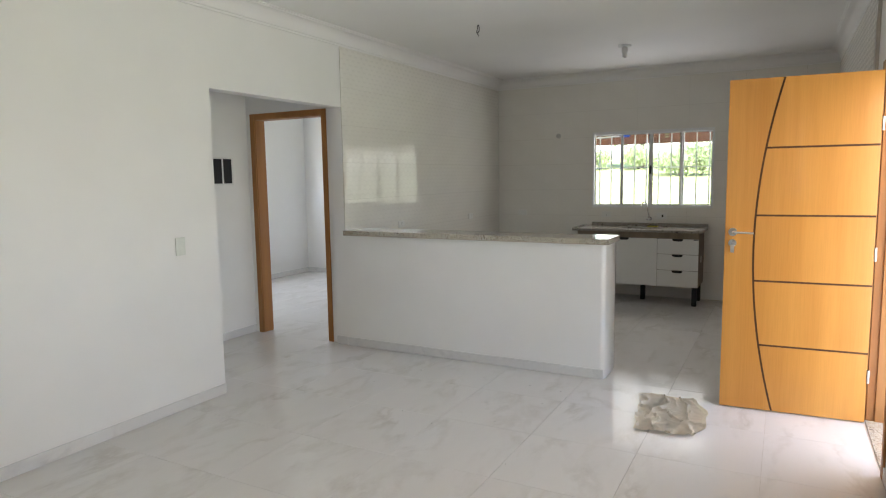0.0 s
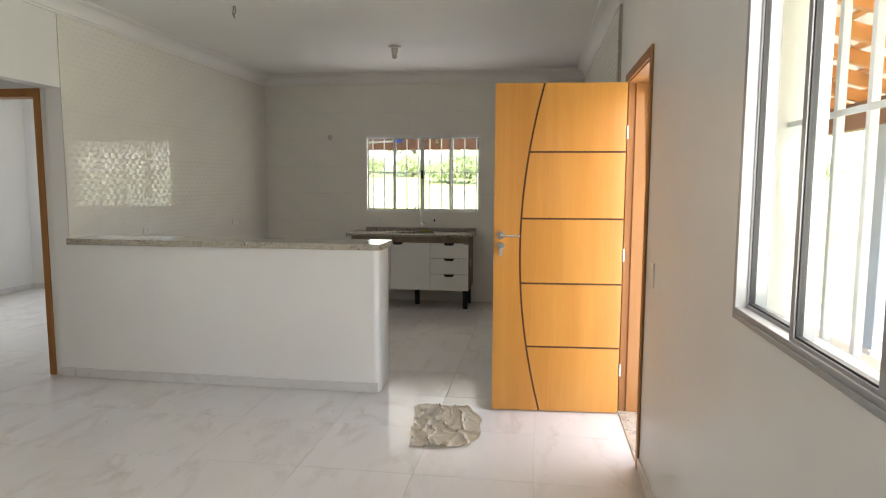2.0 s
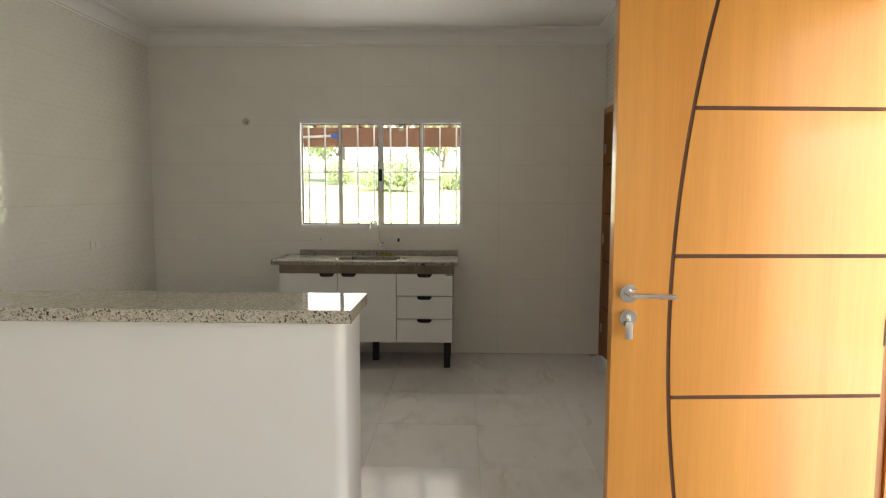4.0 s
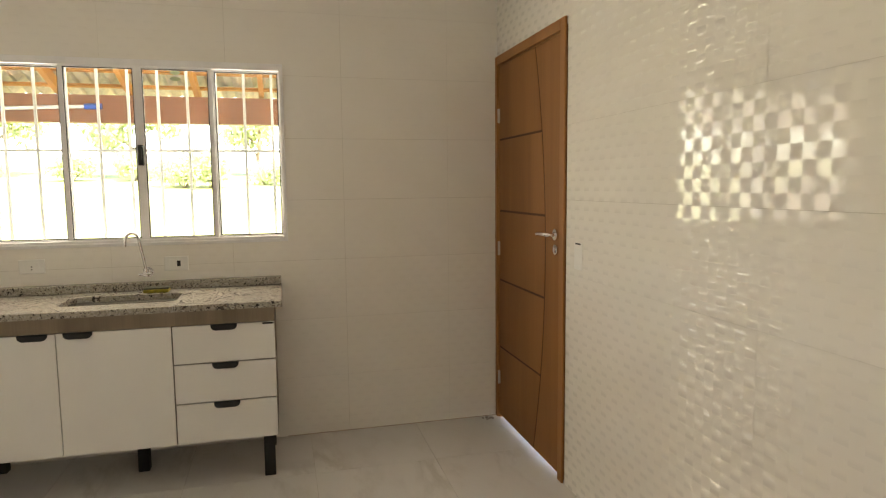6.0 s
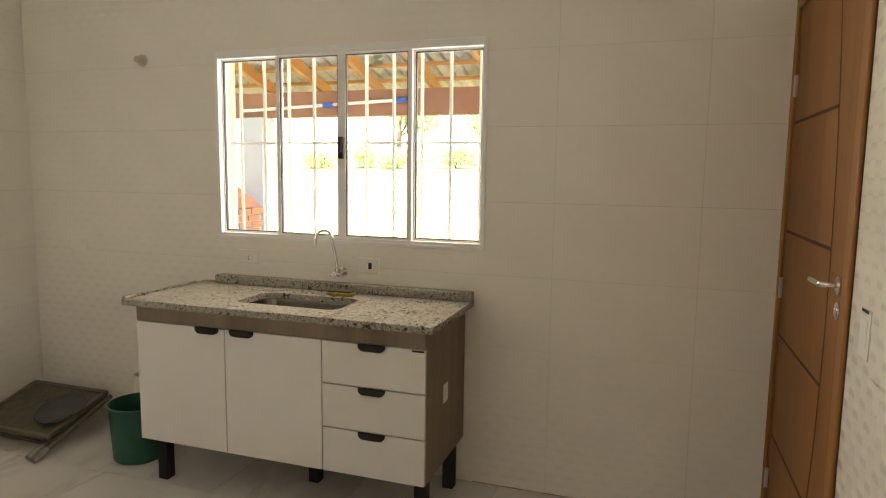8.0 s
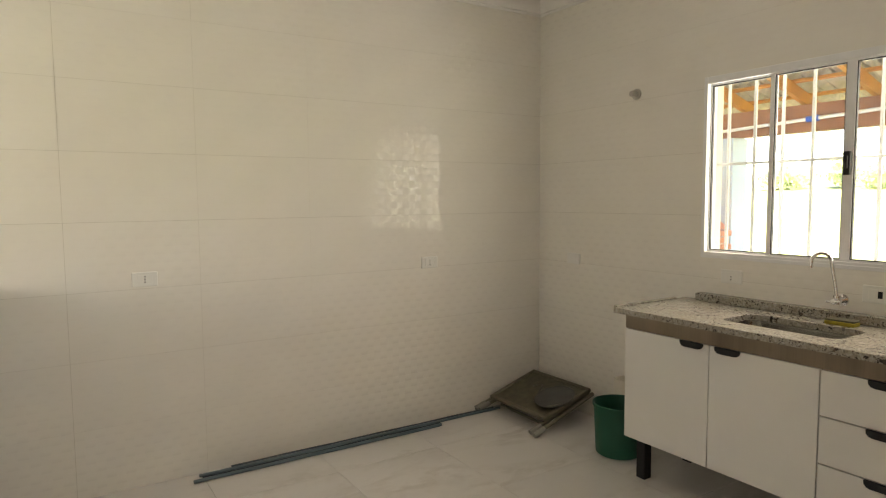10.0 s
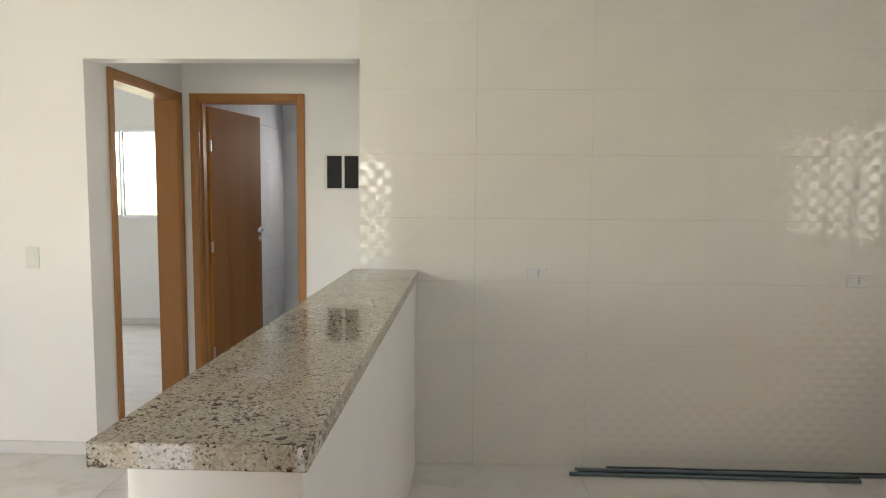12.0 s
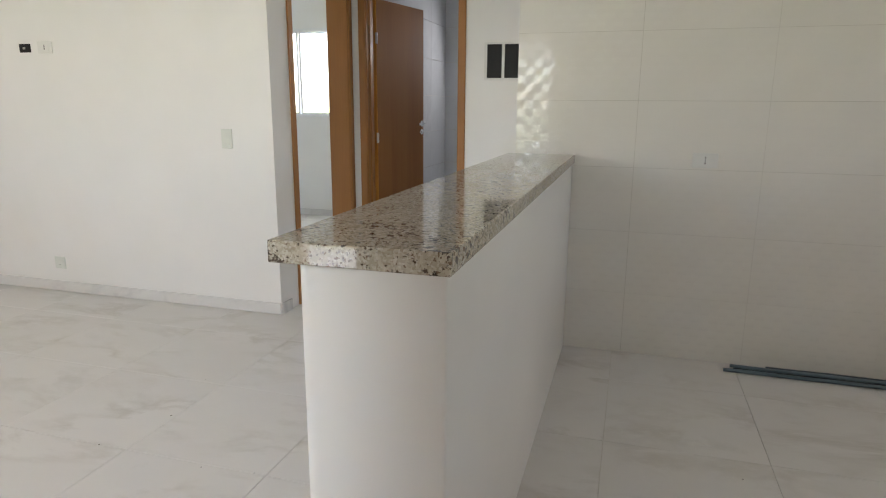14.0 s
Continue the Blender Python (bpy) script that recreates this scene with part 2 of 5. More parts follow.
CASING = wood("door_casing_wood", (0.38, 0.168, 0.045), (0.28, 0.115, 0.028), 0.5, 1.0, 0.04)
CHROME = plain("chrome", (0.75, 0.75, 0.76), 0.16, 1.0, 0.03, 20)
STEEL = plain("brushed_steel", (0.55, 0.54, 0.52), 0.3, 1.0, 0.08, 40)
WHITE = plain("white_plastic", (0.78, 0.78, 0.75), 0.3, 0, 0.02, 20)
ALU = plain("white_lacquered_aluminium", (0.82, 0.825, 0.83), 0.32, 0, 0.04, 12)
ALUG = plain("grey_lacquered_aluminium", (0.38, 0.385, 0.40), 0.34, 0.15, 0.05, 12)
BLACK = plain("black_plastic", (0.005, 0.005, 0.006), 0.62, 0, 0.3, 30)
RUBBER = plain("black_gasket", (0.02, 0.02, 0.022), 0.6, 0, 0.2, 30)
MDF = plain("white_cabinet_front", (0.76, 0.755, 0.73), 0.22, 0, 0.015, 6)
OAK = wood("greyed_oak_board", (0.235, 0.185, 0.13), (0.16, 0.12, 0.08), 0.55, 1.4, 0.0)
FILM = plain("film_covered_plastic", (0.72, 0.745, 0.69), 0.35, 0, 0.04, 20)
DULL = plain("dull_dark_steel", (0.17, 0.165, 0.15), 0.22, 0.9, 0.15, 30)
GLASS = glass("clear_glass")
BARS = plain("white_enamel_bar", (0.80, 0.80, 0.79), 0.35, 0, 0.05, 20)

# ---- building helpers ----
def world_of(ob):
    m = Matrix.Identity(4)
    while ob:
        m = ob.matrix_basis @ m
        ob = ob.parent
    return m


def thing(name, at, label, category, group="", kind=""):
    e = new(name)
    e.empty_display_size = 0.1
    e.matrix_basis = at if isinstance(at, Matrix) else Matrix.Translation(at)
    return tagged(e, label, category, group, kind)


def finish(bm, mat, smooth=False, angle=35):
    bmesh.ops.recalc_face_normals(bm, faces=bm.faces)
    me = bpy.data.meshes.new("mesh")
    if smooth:
        for fc in bm.faces:
            fc.smooth = True
        for e in bm.edges:
            e.smooth = len(e.link_faces) == 2 and e.calc_face_angle(0) < radians(angle)
    bm.to_mesh(me)
    bm.free()
    me.materials.append(mat)
    return me


def part(name, bm, mat, parent, label="", smooth=False):
    """Links a bmesh, drawn in world places, as one mesh under a thing or a part."""
    if parent is not None:
        bm.transform(world_of(parent).inverted())
    ob = new(name, finish(bm, mat, smooth))
    ob.parent = parent
    return tagged(ob, label)


def structure(name, bm, mat, label, category, smooth=False):
    ob = part(name, bm, mat, None, "", smooth)
    return tagged(ob, label, category, "", "structure")


def box(bm, x0, x1, y0, y1, z0, z1, bevel=0.0, seg=2, m=None):
    geo = bmesh.ops.create_cube(bm, size=1)
    vs = geo["verts"]
    for v in vs:
        v.co = Vector((x0 + (v.co.x + 0.5) * (x1 - x0), y0 + (v.co.y + 0.5) * (y1 - y0), z0 + (v.co.z + 0.5) * (z1 - z0)))
    if bevel:
        es = {e for v in vs for e in v.link_edges}
        r = bmesh.ops.bevel(bm, geom=list(es), offset=bevel, segments=seg, affect="EDGES", profile=0.5)
        vs = list({v for fc in r["faces"] for v in fc.verts} | {v for v in vs if v.is_valid})
    if m is not None:
        bmesh.ops.transform(bm, matrix=m, verts=vs)
    return bm


def boxed(*a, **k):
    return box(bmesh.new(), *a, **k)


def rod(bm, a, b, r, seg=10, r2=None, bevel=0.0):
    a, b = Vector(a), Vector(b)
    d = b - a
    m = Matrix.Translation((a + b) / 2) @ d.to_track_quat("Z", "Y").to_matrix().to_4x4()
    bmesh.ops.create_cone(bm, cap_ends=True, segments=seg, radius1=r, radius2=r if r2 is None else r2, depth=d.length, matrix=m)
    return bm


def rodded(*a, **k):
    return rod(bmesh.new(), *a, **k)


def tube(bm, pts, r, seg=8):
    """A round tube along a line of places."""
    pts = [Vector(p) for p in pts]
    rings = []
    for i, p in enumerate(pts):
        d = (pts[min(i + 1, len(pts) - 1)] - pts[max(i - 1, 0)]).normalized()
        q = d.to_track_quat("Z", "Y").to_matrix()
        rings.append([bm.verts.new(p + q @ Vector((math.cos(2 * math.pi * k / seg) * r, math.sin(2 * math.pi * k / seg) * r, 0))) for k in range(seg)])
    for a, b in zip(rings, rings[1:]):
        for k in range(seg):
            bm.faces.new((a[k], a[(k + 1) % seg], b[(k + 1) % seg], b[k]))
    bm.faces.new(rings[0][::-1])
    bm.faces.new(rings[-1])
    return bm


def lathe(bm, at, profile, seg=24):
    """Turns a profile of (radius, height) about the upright axis at a place."""
    rings = [[bm.verts.new((at[0] + r * math.cos(2 * math.pi * k / seg), at[1] + r * math.sin(2 * math.pi * k / seg), at[2] + z)) for k in range(seg)] for r, z in profile]
    for a, b in zip(rings, rings[1:]):
        for k in range(seg):
            bm.faces.new((a[k], a[(k + 1) % seg], b[(k + 1) % seg], b[k]))
    return bm


def wall(name, axis, lo, hi, a0, a1, z0, z1, holes, label, mat=None):
    """A wall across an axis between lo and hi, along the other from a0 to a1, with openings (a, a, z, z) cut right through."""
    us = sorted({a0, a1, *(h[0] for h in holes), *(h[1] for h in holes)})
    ws = sorted({z0, z1, *(h[2] for h in holes), *(h[3] for h in holes)})

    def solid(i, j):
        if not (0 <= i < len(us) - 1 and 0 <= j < len(ws) - 1):
            return False
        u, w = (us[i] + us[i + 1]) / 2, (ws[j] + ws[j + 1]) / 2
        return not any(h[0] < u < h[1] and h[2] < w < h[3] for h in holes)
    bm = bmesh.new()

    def quad(*ps):
        bm.faces.new([bm.verts.new((d, u, w) if axis == "x" else (u, d, w)) for d, u, w in ps])
    for i in range(len(us) - 1):
        for j in range(len(ws) - 1):
            if not solid(i, j):
                continue
            u0, u1, w0, w1 = us[i], us[i + 1], ws[j], ws[j + 1]
            for d in (lo, hi):
                quad((d, u0, w0), (d, u1, w0), (d, u1, w1), (d, u0, w1))
            if not solid(i - 1, j):
                quad((lo, u0, w0), (hi, u0, w0), (hi, u0, w1), (lo, u0, w1))
            if not solid(i + 1, j):
                quad((lo, u1, w0), (hi, u1, w0), (hi, u1, w1), (lo, u1, w1))
            if not solid(i, j - 1):
                quad((lo, u0, w0), (hi, u0, w0), (hi, u1, w0), (lo, u1, w0))
            if not solid(i, j + 1):
                quad((lo, u0, w1), (hi, u0, w1), (hi, u1, w1), (lo, u1, w1))
    bmesh.ops.remove_doubles(bm, verts=bm.verts, dist=0.0005)
    return structure(name, bm, mat or PAINT, label, "wall")


# ---- walls, floor, ceiling ----
H = 2.80           # ceiling height
XW = -3.96         # west wall of the living room and kitchen
KW = (-2.646, -1.219, 1.113, 2.050)      # kitchen window
LW = (-7.470, -5.958, 1.122, 2.10)         # living-room window
BW = (-8.12, -6.22, 1.17, 2.14)         # bedroom window

wall_east = wall("wall_east", "x", 0.024, 0.174, -9.15, 0.15, 0, H, [LW, (-4.475, -3.604, 0, 2.122), (-0.923, -0.012, 0, 2.112)], "white painted east wall with the entry door and a sliding window")
wall_north = wall("wall_north", "y", 0.0, 0.15, -7.4, 0.024, 0, H, [KW], "white kitchen wall with the sliding window over the sink")
wall_south = wall("wall_south", "y", -9.15, -9.0, -7.4, 0.024, 0, H, [], "white painted south wall of the living room")
wall_west = wall("wall_west", "x", XW - 0.12, XW, -9.0, 0.0, 0, H, [(-4.99, -3.525, 0, 2.152)], "white painted west wall with a plain opening to the hall")
wall_hall = wall("wall_hall", "x", -5.25, -5.13, -4.99, -3.50, 0, H, [(-4.90, -4.14, 0, 2.13)], "white hall wall with the bathroom door")
wall_hall_south = wall("wall_hall_south", "y", -5.145, -4.99, -7.4, XW - 0.12, 0, H, [(-5.08, -4.20, 0, 2.13)], "white hall wall with the bedroom doorway")
wall_hall_north = wall("wall_hall_north", "y", -3.50, -3.38, -7.4, XW - 0.12, 0, H, [(-5.05, -4.17, 0, 2.13)], "white hall wall with the second bedroom doorway")
wall_far_west = wall("wall_far_west", "x", -7.52, -7.40, -9.15, 0.15, 0, H, [BW, (-2.3, -0.9, 1.2, 2.12), (-4.45, -3.95, 1.6, 2.15)], "white outer wall of the bedrooms")
structure("ceiling", boxed(-7.52, 0.174, -9.15, 0.15, H, H + 0.12), CEIL, "white plastered ceiling", "ceiling")
floor = structure("floor", boxed(-7.52, 0.174, -9.15, 0.15, -0.15, -0.0035), GROUT, "pale grout bed under the floor tiles", "floor")

# cove moulding round the ceiling of the big room
bm = bmesh.new()
COVE = [(0.0, 2.675), (0.012, 2.675), (0.012, 2.69), (0.02, 2.694), (0.024, 2.715), (0.038, 2.742), (0.06, 2.764), (0.088, 2.778), (0.11, 2.782), (0.114, 2.79), (0.128, 2.79), (0.128, H)]
rings = [[bm.verts.new(p) for p in ((XW + d, -9 + d, z), (0.024 - d, -9 + d, z), (0.024 - d, -d, z), (XW + d, -d, z))] for d, z in COVE]
for a, b in zip(rings, rings[1:]):
    for k in range(4):
        bm.faces.new((a[k], a[(k + 1) % 4], b[(k + 1) % 4], b[k]))
structure("cove_trim", bm, CEIL, "white plaster cove moulding round the ceiling", "trim", True)

# skirting
for i, (x0, x1, y0, y1) in enumerate((
        (XW, XW + 0.011, -9, -4.992), (XW + 0.011, -1.61, -3.541, -3.53), (0.013, 0.024, -9, -4.51),
        (-5.13, -5.119, -3.52, -3.50), (-5.13, -5.119, -4.14 + 0.05, -3.52), (XW - 0.12, XW - 0.002, -4.99, -4.979), (XW - 0.12, XW - 0.002, -3.536, -3.525),
        (-7.4, -7.389, -3.38, -0.011), (-7.389, -4.08, -0.011, 0.0), (-7.4, -7.389, -9, -5.145))):
    structure("baseboard", boxed(x0, x1, y0, y1, 0.001, 0.072, 0.0015), SKIRT, "pale marbled porcelain baseboard strip", "baseboard")

# ---- half wall and bar ----
bm = bmesh.new()
pts = []
r0 = 0.04
for cx, cy, a0 in ((-1.60 - r0, -3.53 + r0, -90), (-1.60 - r0, -3.225 - r0 * 0.15, 0)):
    rr = r0 if a0 == -90 else r0 * 0.15
    cx = -1.60 - rr
    pts += [(cx + rr * math.cos(radians(a0 + k * 15)), cy + rr * math.sin(radians(a0 + k * 15))) for k in range(7)]
pts += [(XW, -3.225), (XW, -3.53)]
f0 = bm.faces.new([bm.verts.new((x, y, 0)) for x, y in pts])
ext = bmesh.ops.extrude_face_region(bm, geom=[f0])
for v in ext["geom"]:
    if isinstance(v, bmesh.types.BMVert):
        v.co.z = 1.013
structure("half_wall", bm, PAINT, "white painted half wall with a rounded end", "wall", True)
bar = thing("bar_top", (-2.77, -3.39, 1.013), "polished speckled granite bar top on the half wall", "counter")
part("slab", boxed(XW + 0.008, -1.573, -3.566, -3.211, 1.0135, 1.057, 0.003), GRANITE, bar)
part("mortar_bed", boxed(XW + 0.008, -1.615, -3.527, -3.229, 1.010, 1.0134), PAINT, bar, "thin mortar bed")


# ---- doors ----
def casing(parent, place, w, h, t, mat, arch=0.06, both=True, stops=True):
    """Lining and architraves for an opening w wide and h high in a wall t thick; x runs along the wall, y into it."""
    def put(name, *b, bev=0.002):
        bm = boxed(*b, bevel=bev)
        bm.transform(place)
        part(name, bm, mat, parent)
    lin = 0.03
    put("jamb", 0, lin, 0.0, t, 0, h)
    put("jamb", w - lin, w, 0.0, t, 0, h)
    put("head_jamb", lin, w - lin, 0.0, t, h - lin, h)
    if stops:
        put("stop", lin, lin + 0.012, 0.045, t - 0.02, 0, h - lin, bev=0.001)
        put("stop", w - lin - 0.012, w - lin, 0.045, t - 0.02, 0, h - lin, bev=0.001)
    for y0, y1 in ((-0.013, -0.0005), (t + 0.0005, t + 0.013))[:2 if both else 1]:
        put("architrave", lin - arch, lin - 0.006, y0, y1, 0, h - lin + arch, bev=0.004)
        put("architrave", w - lin + 0.006, w - lin + arch, y0, y1, 0, h - lin + arch, bev=0.004)
        put("head_architrave", lin - 0.0055, w - lin + 0.0055, y0, y1, h - lin + 0.006, h - lin + arch, bev=0.004)


def prism(pts, y0, y1):
    """A flat plate with the outline pts in x and z, between y0 and y1."""
    bm = bmesh.new()
    fc = bm.faces.new([bm.verts.new((x, y0, z)) for x, z in pts])
    e = bmesh.ops.extrude_face_region(bm, geom=[fc])
    for v in e["geom"]:
        if isinstance(v, bmesh.types.BMVert):
            v.co.y = y1
    return bm


def lever(parent, place, x, z, side, keyed):
    """Chrome lever on a round rose, with a cylinder escutcheon under it; y points out of the leaf."""
    def put(name, bm, label="", mat=CHROME, to=None):
        bm.transform(place)
        return part(name, bm, mat, to or parent, label, True)
    hd = put("handle", rod(bmesh.new(), (x, 0, z), (x, 0.01, z), 0.026, 24), "chrome lever handle on a round rose")
    bm = bmesh.new()
    tube(bm, [(x, 0.008, z), (x, 0.03, z), (x + side * 0.006, 0.043, z), (x + side * 0.018, 0.05, z), (x + side * 0.06, 0.052, z), (x + side * 0.118, 0.05, z - 0.003)], 0.0085, 10)
    put("lever", bm, to=hd)
    es = put("escutcheon", rod(bmesh.new(), (x, 0, z - 0.07), (x, 0.008, z - 0.07), 0.024, 24), "chrome lock rose")
    put("cylinder", box(bmesh.new(), x - 0.005, x + 0.005, 0.006, 0.014, z - 0.085, z - 0.06, 0.003), to=es)
    if keyed:
        put("key", box(bmesh.new(), x - 0.011, x + 0.011, 0.016, 0.0185, z - 0.13, z - 0.08, 0.001), "steel key in the lock", STEEL, es)


def leaf(parent, place, w, h, mat, patterned, knob_side=1, keyed=False, thick=0.035):
    """A door leaf: x from its hinges to the free edge, y out of its face. Patterned ones have an arc and four lines let in."""
    bm = boxed(0, w, -thick, 0, 0.008, h, 0.0015)
    bm.transform(place)
    lf = part("leaf", bm, mat, parent)
    g = 0.006
    if patterned:
        def arc(z):
            return w * (1 - (0.207 + 0.157 * (z - 1.05) ** 2))
        lines = [h * q for q in (0.206, 0.4025, 0.60, 0.799)]
        zs = [0.008 + (h - 0.008) * k / 40 for k in range(41)]
        for y0, y1, s in ((0.0002, 0.003, 1),):
            field = [(w - 0.0005, 0.008)] + [(w - 0.0005, h)] + [(arc(z) + g, z) for z in reversed(zs)]
            bm = prism(field, y0, y1)
            bm.transform(place)
            part("panel", bm, mat, lf)
            edges = [0.008] + lines + [h]
            for z0, z1 in zip(edges, edges[1:]):
                a, b = z0 + (g if z0 > 0.1 else 0), z1 - (g if z1 < h else 0)
                seg = [a + (b - a) * k / 10 for k in range(11)]
                bm = prism([(0.0005, b), (0.0005, a)] + [(arc(z) - g, z) for z in seg], y0, y1)
                bm.transform(place)
                part("panel", bm, mat, lf)
            strip = [(arc(z) - g - 0.001, z) for z in zs] + [(arc(z) + g + 0.001, z) for z in reversed(zs)]
            bm = prism(strip, 0.0001, 0.0012)
            bm.transform(place)
            part("inlay", bm, INLAY, lf, "dark curved inlay")
            for z in lines:
                bm = boxed(0.001, arc(z), 0.0001, 0.0010, z - g - 0.001, z + g + 0.001)
                bm.transform(place)
                part("inlay", bm, INLAY, lf, "dark straight inlay")
    lever(lf, place @ Matrix.Translation((0, 0.003, 0)), w - 0.045, 1.148 if h > 2.08 else 1.155, -1, keyed)
    return lf


def hinges(parent, place, zs):
    for z in zs:
        bm = boxed(-0.010, 0.009, -0.006, 0.0015, z - 0.04, z + 0.04, 0.0008)
        rod(bm, (0, 0.004, z - 0.04), (0, 0.004, z + 0.04), 0.0055, 10)
        bm.transform(place)
        part("hinge", bm, STEEL, parent, "steel butt hinge")


def frame_of(origin, along):
    """Local axes for a wall opening: x along the wall, z up, y to the left of x."""
    a = Vector(along).normalized()
    m = Matrix.Identity(4)
    m.col[0].xyz, m.col[1].xyz, m.col[2].xyz = a, Vector((0, 0, 1)).cross(a), (0, 0, 1)
    return Matrix.Translation(origin) @ m


# entry door: opening in the east wall, the leaf swung into the room
door_1 = thing("door_1", (0, -4.13, 0), "honey-coloured wooden entry door standing wide open", "door", "", "structure")
casing(door_1, Matrix(((0, 1, 0, 0.024), (1, 0, 0, -4.472), (0, 0, 1, 0), (0, 0, 0, 1))), 0.865, 2.12, 0.15, CASING, 0.06)
leaf_place = frame_of((0.012, -3.687, 0), (-0.803, -0.053, 0))
leaf(door_1, leaf_place, 0.805, 2.09, HONEY, True, 1, True)
hinges(door_1, leaf_place @ Matrix.Translation((-0.004, 0, 0)), (0.29, 1.03, 1.79))
part("threshold", boxed(0.02, 0.174, -4.44, -3.64, -0.003, 0.006, 0.002), GRANITE, door_1, "speckled granite threshold")

# kitchen door, shut
door_2 = thing("door_2", (0, -0.47, 0), "shut brown wooden kitchen door with curved inlay", "door", "", "structure")
casing(door_2, Matrix(((0, 1, 0, 0), (1, 0, 0, -0.92), (0, 0, 1, 0), (0, 0, 0, 1))), 0.905, 2.11, 0.174, CASING, 0.058)
kd_place = Matrix(((0, -1, 0, 0.004), (-1, 0, 0, -0.047), (0, 0, 1, 0.012), (0, 0, 0, 1)))
leaf(door_2, kd_place, 0.841, 2.066, BROWN, True)
hinges(door_2, Matrix(((0, -1, 0, -0.002), (-1, 0, 0, -0.047), (0, 0, 1, 0), (0, 0, 0, 1))), (0.25, 1.03, 1.80))

# bedroom doorways and the bathroom door in the hall
door_3 = thing("door_3", (-4.64, -4.99, 0), "brown wooden door casing of the south bedroom", "door casing", "", "structure")
casing(door_3, Matrix(((-1, 0, 0, -4.205), (0, -1, 0, -4.99), (0, 0, 1, 0), (0, 0, 0, 1))), 0.87, 2.125, 0.155, CASING, 0.06, True, False)
door_4 = thing("door_4", (-4.61, -3.50, 0), "brown wooden door casing of the north bedroom", "door casing", "", "structure")
casing(door_4, Matrix(((1, 0, 0, -5.045), (0, 1, 0, -3.50), (0, 0, 1, 0), (0, 0, 0, 1))), 0.87, 2.125, 0.12, CASING, 0.06, True, False)
door_5 = thing("door_5", (-5.13, -4.52, 0), "brown wooden bathroom door standing open inwards", "door", "", "structure")
casing(door_5, Matrix(((0, -1, 0, -5.13), (1, 0, 0, -4.905), (0, 0, 1, 0), (0, 0, 0, 1))), 0.765, 2.125, 0.12, CASING)
bath_place = frame_of((-5.275, -4.853, 0), (-0.974, 0.225, 0)) @ Matrix.Diagonal((1, -1, 1, 1))
bath_leaf = leaf(door_5, bath_place, 0.69, 2.085, BROWN, False)
bm = boxed(-0.0025, -0.0002, -0.034, -0.001, 0.01, 2.083)
bm.transform(bath_place)
part("edge_strip", bm, HONEY, bath_leaf, "pale honey edge strip of the leaf")
hinges(door_5, bath_place, (0.25, 1.05, 1.8))


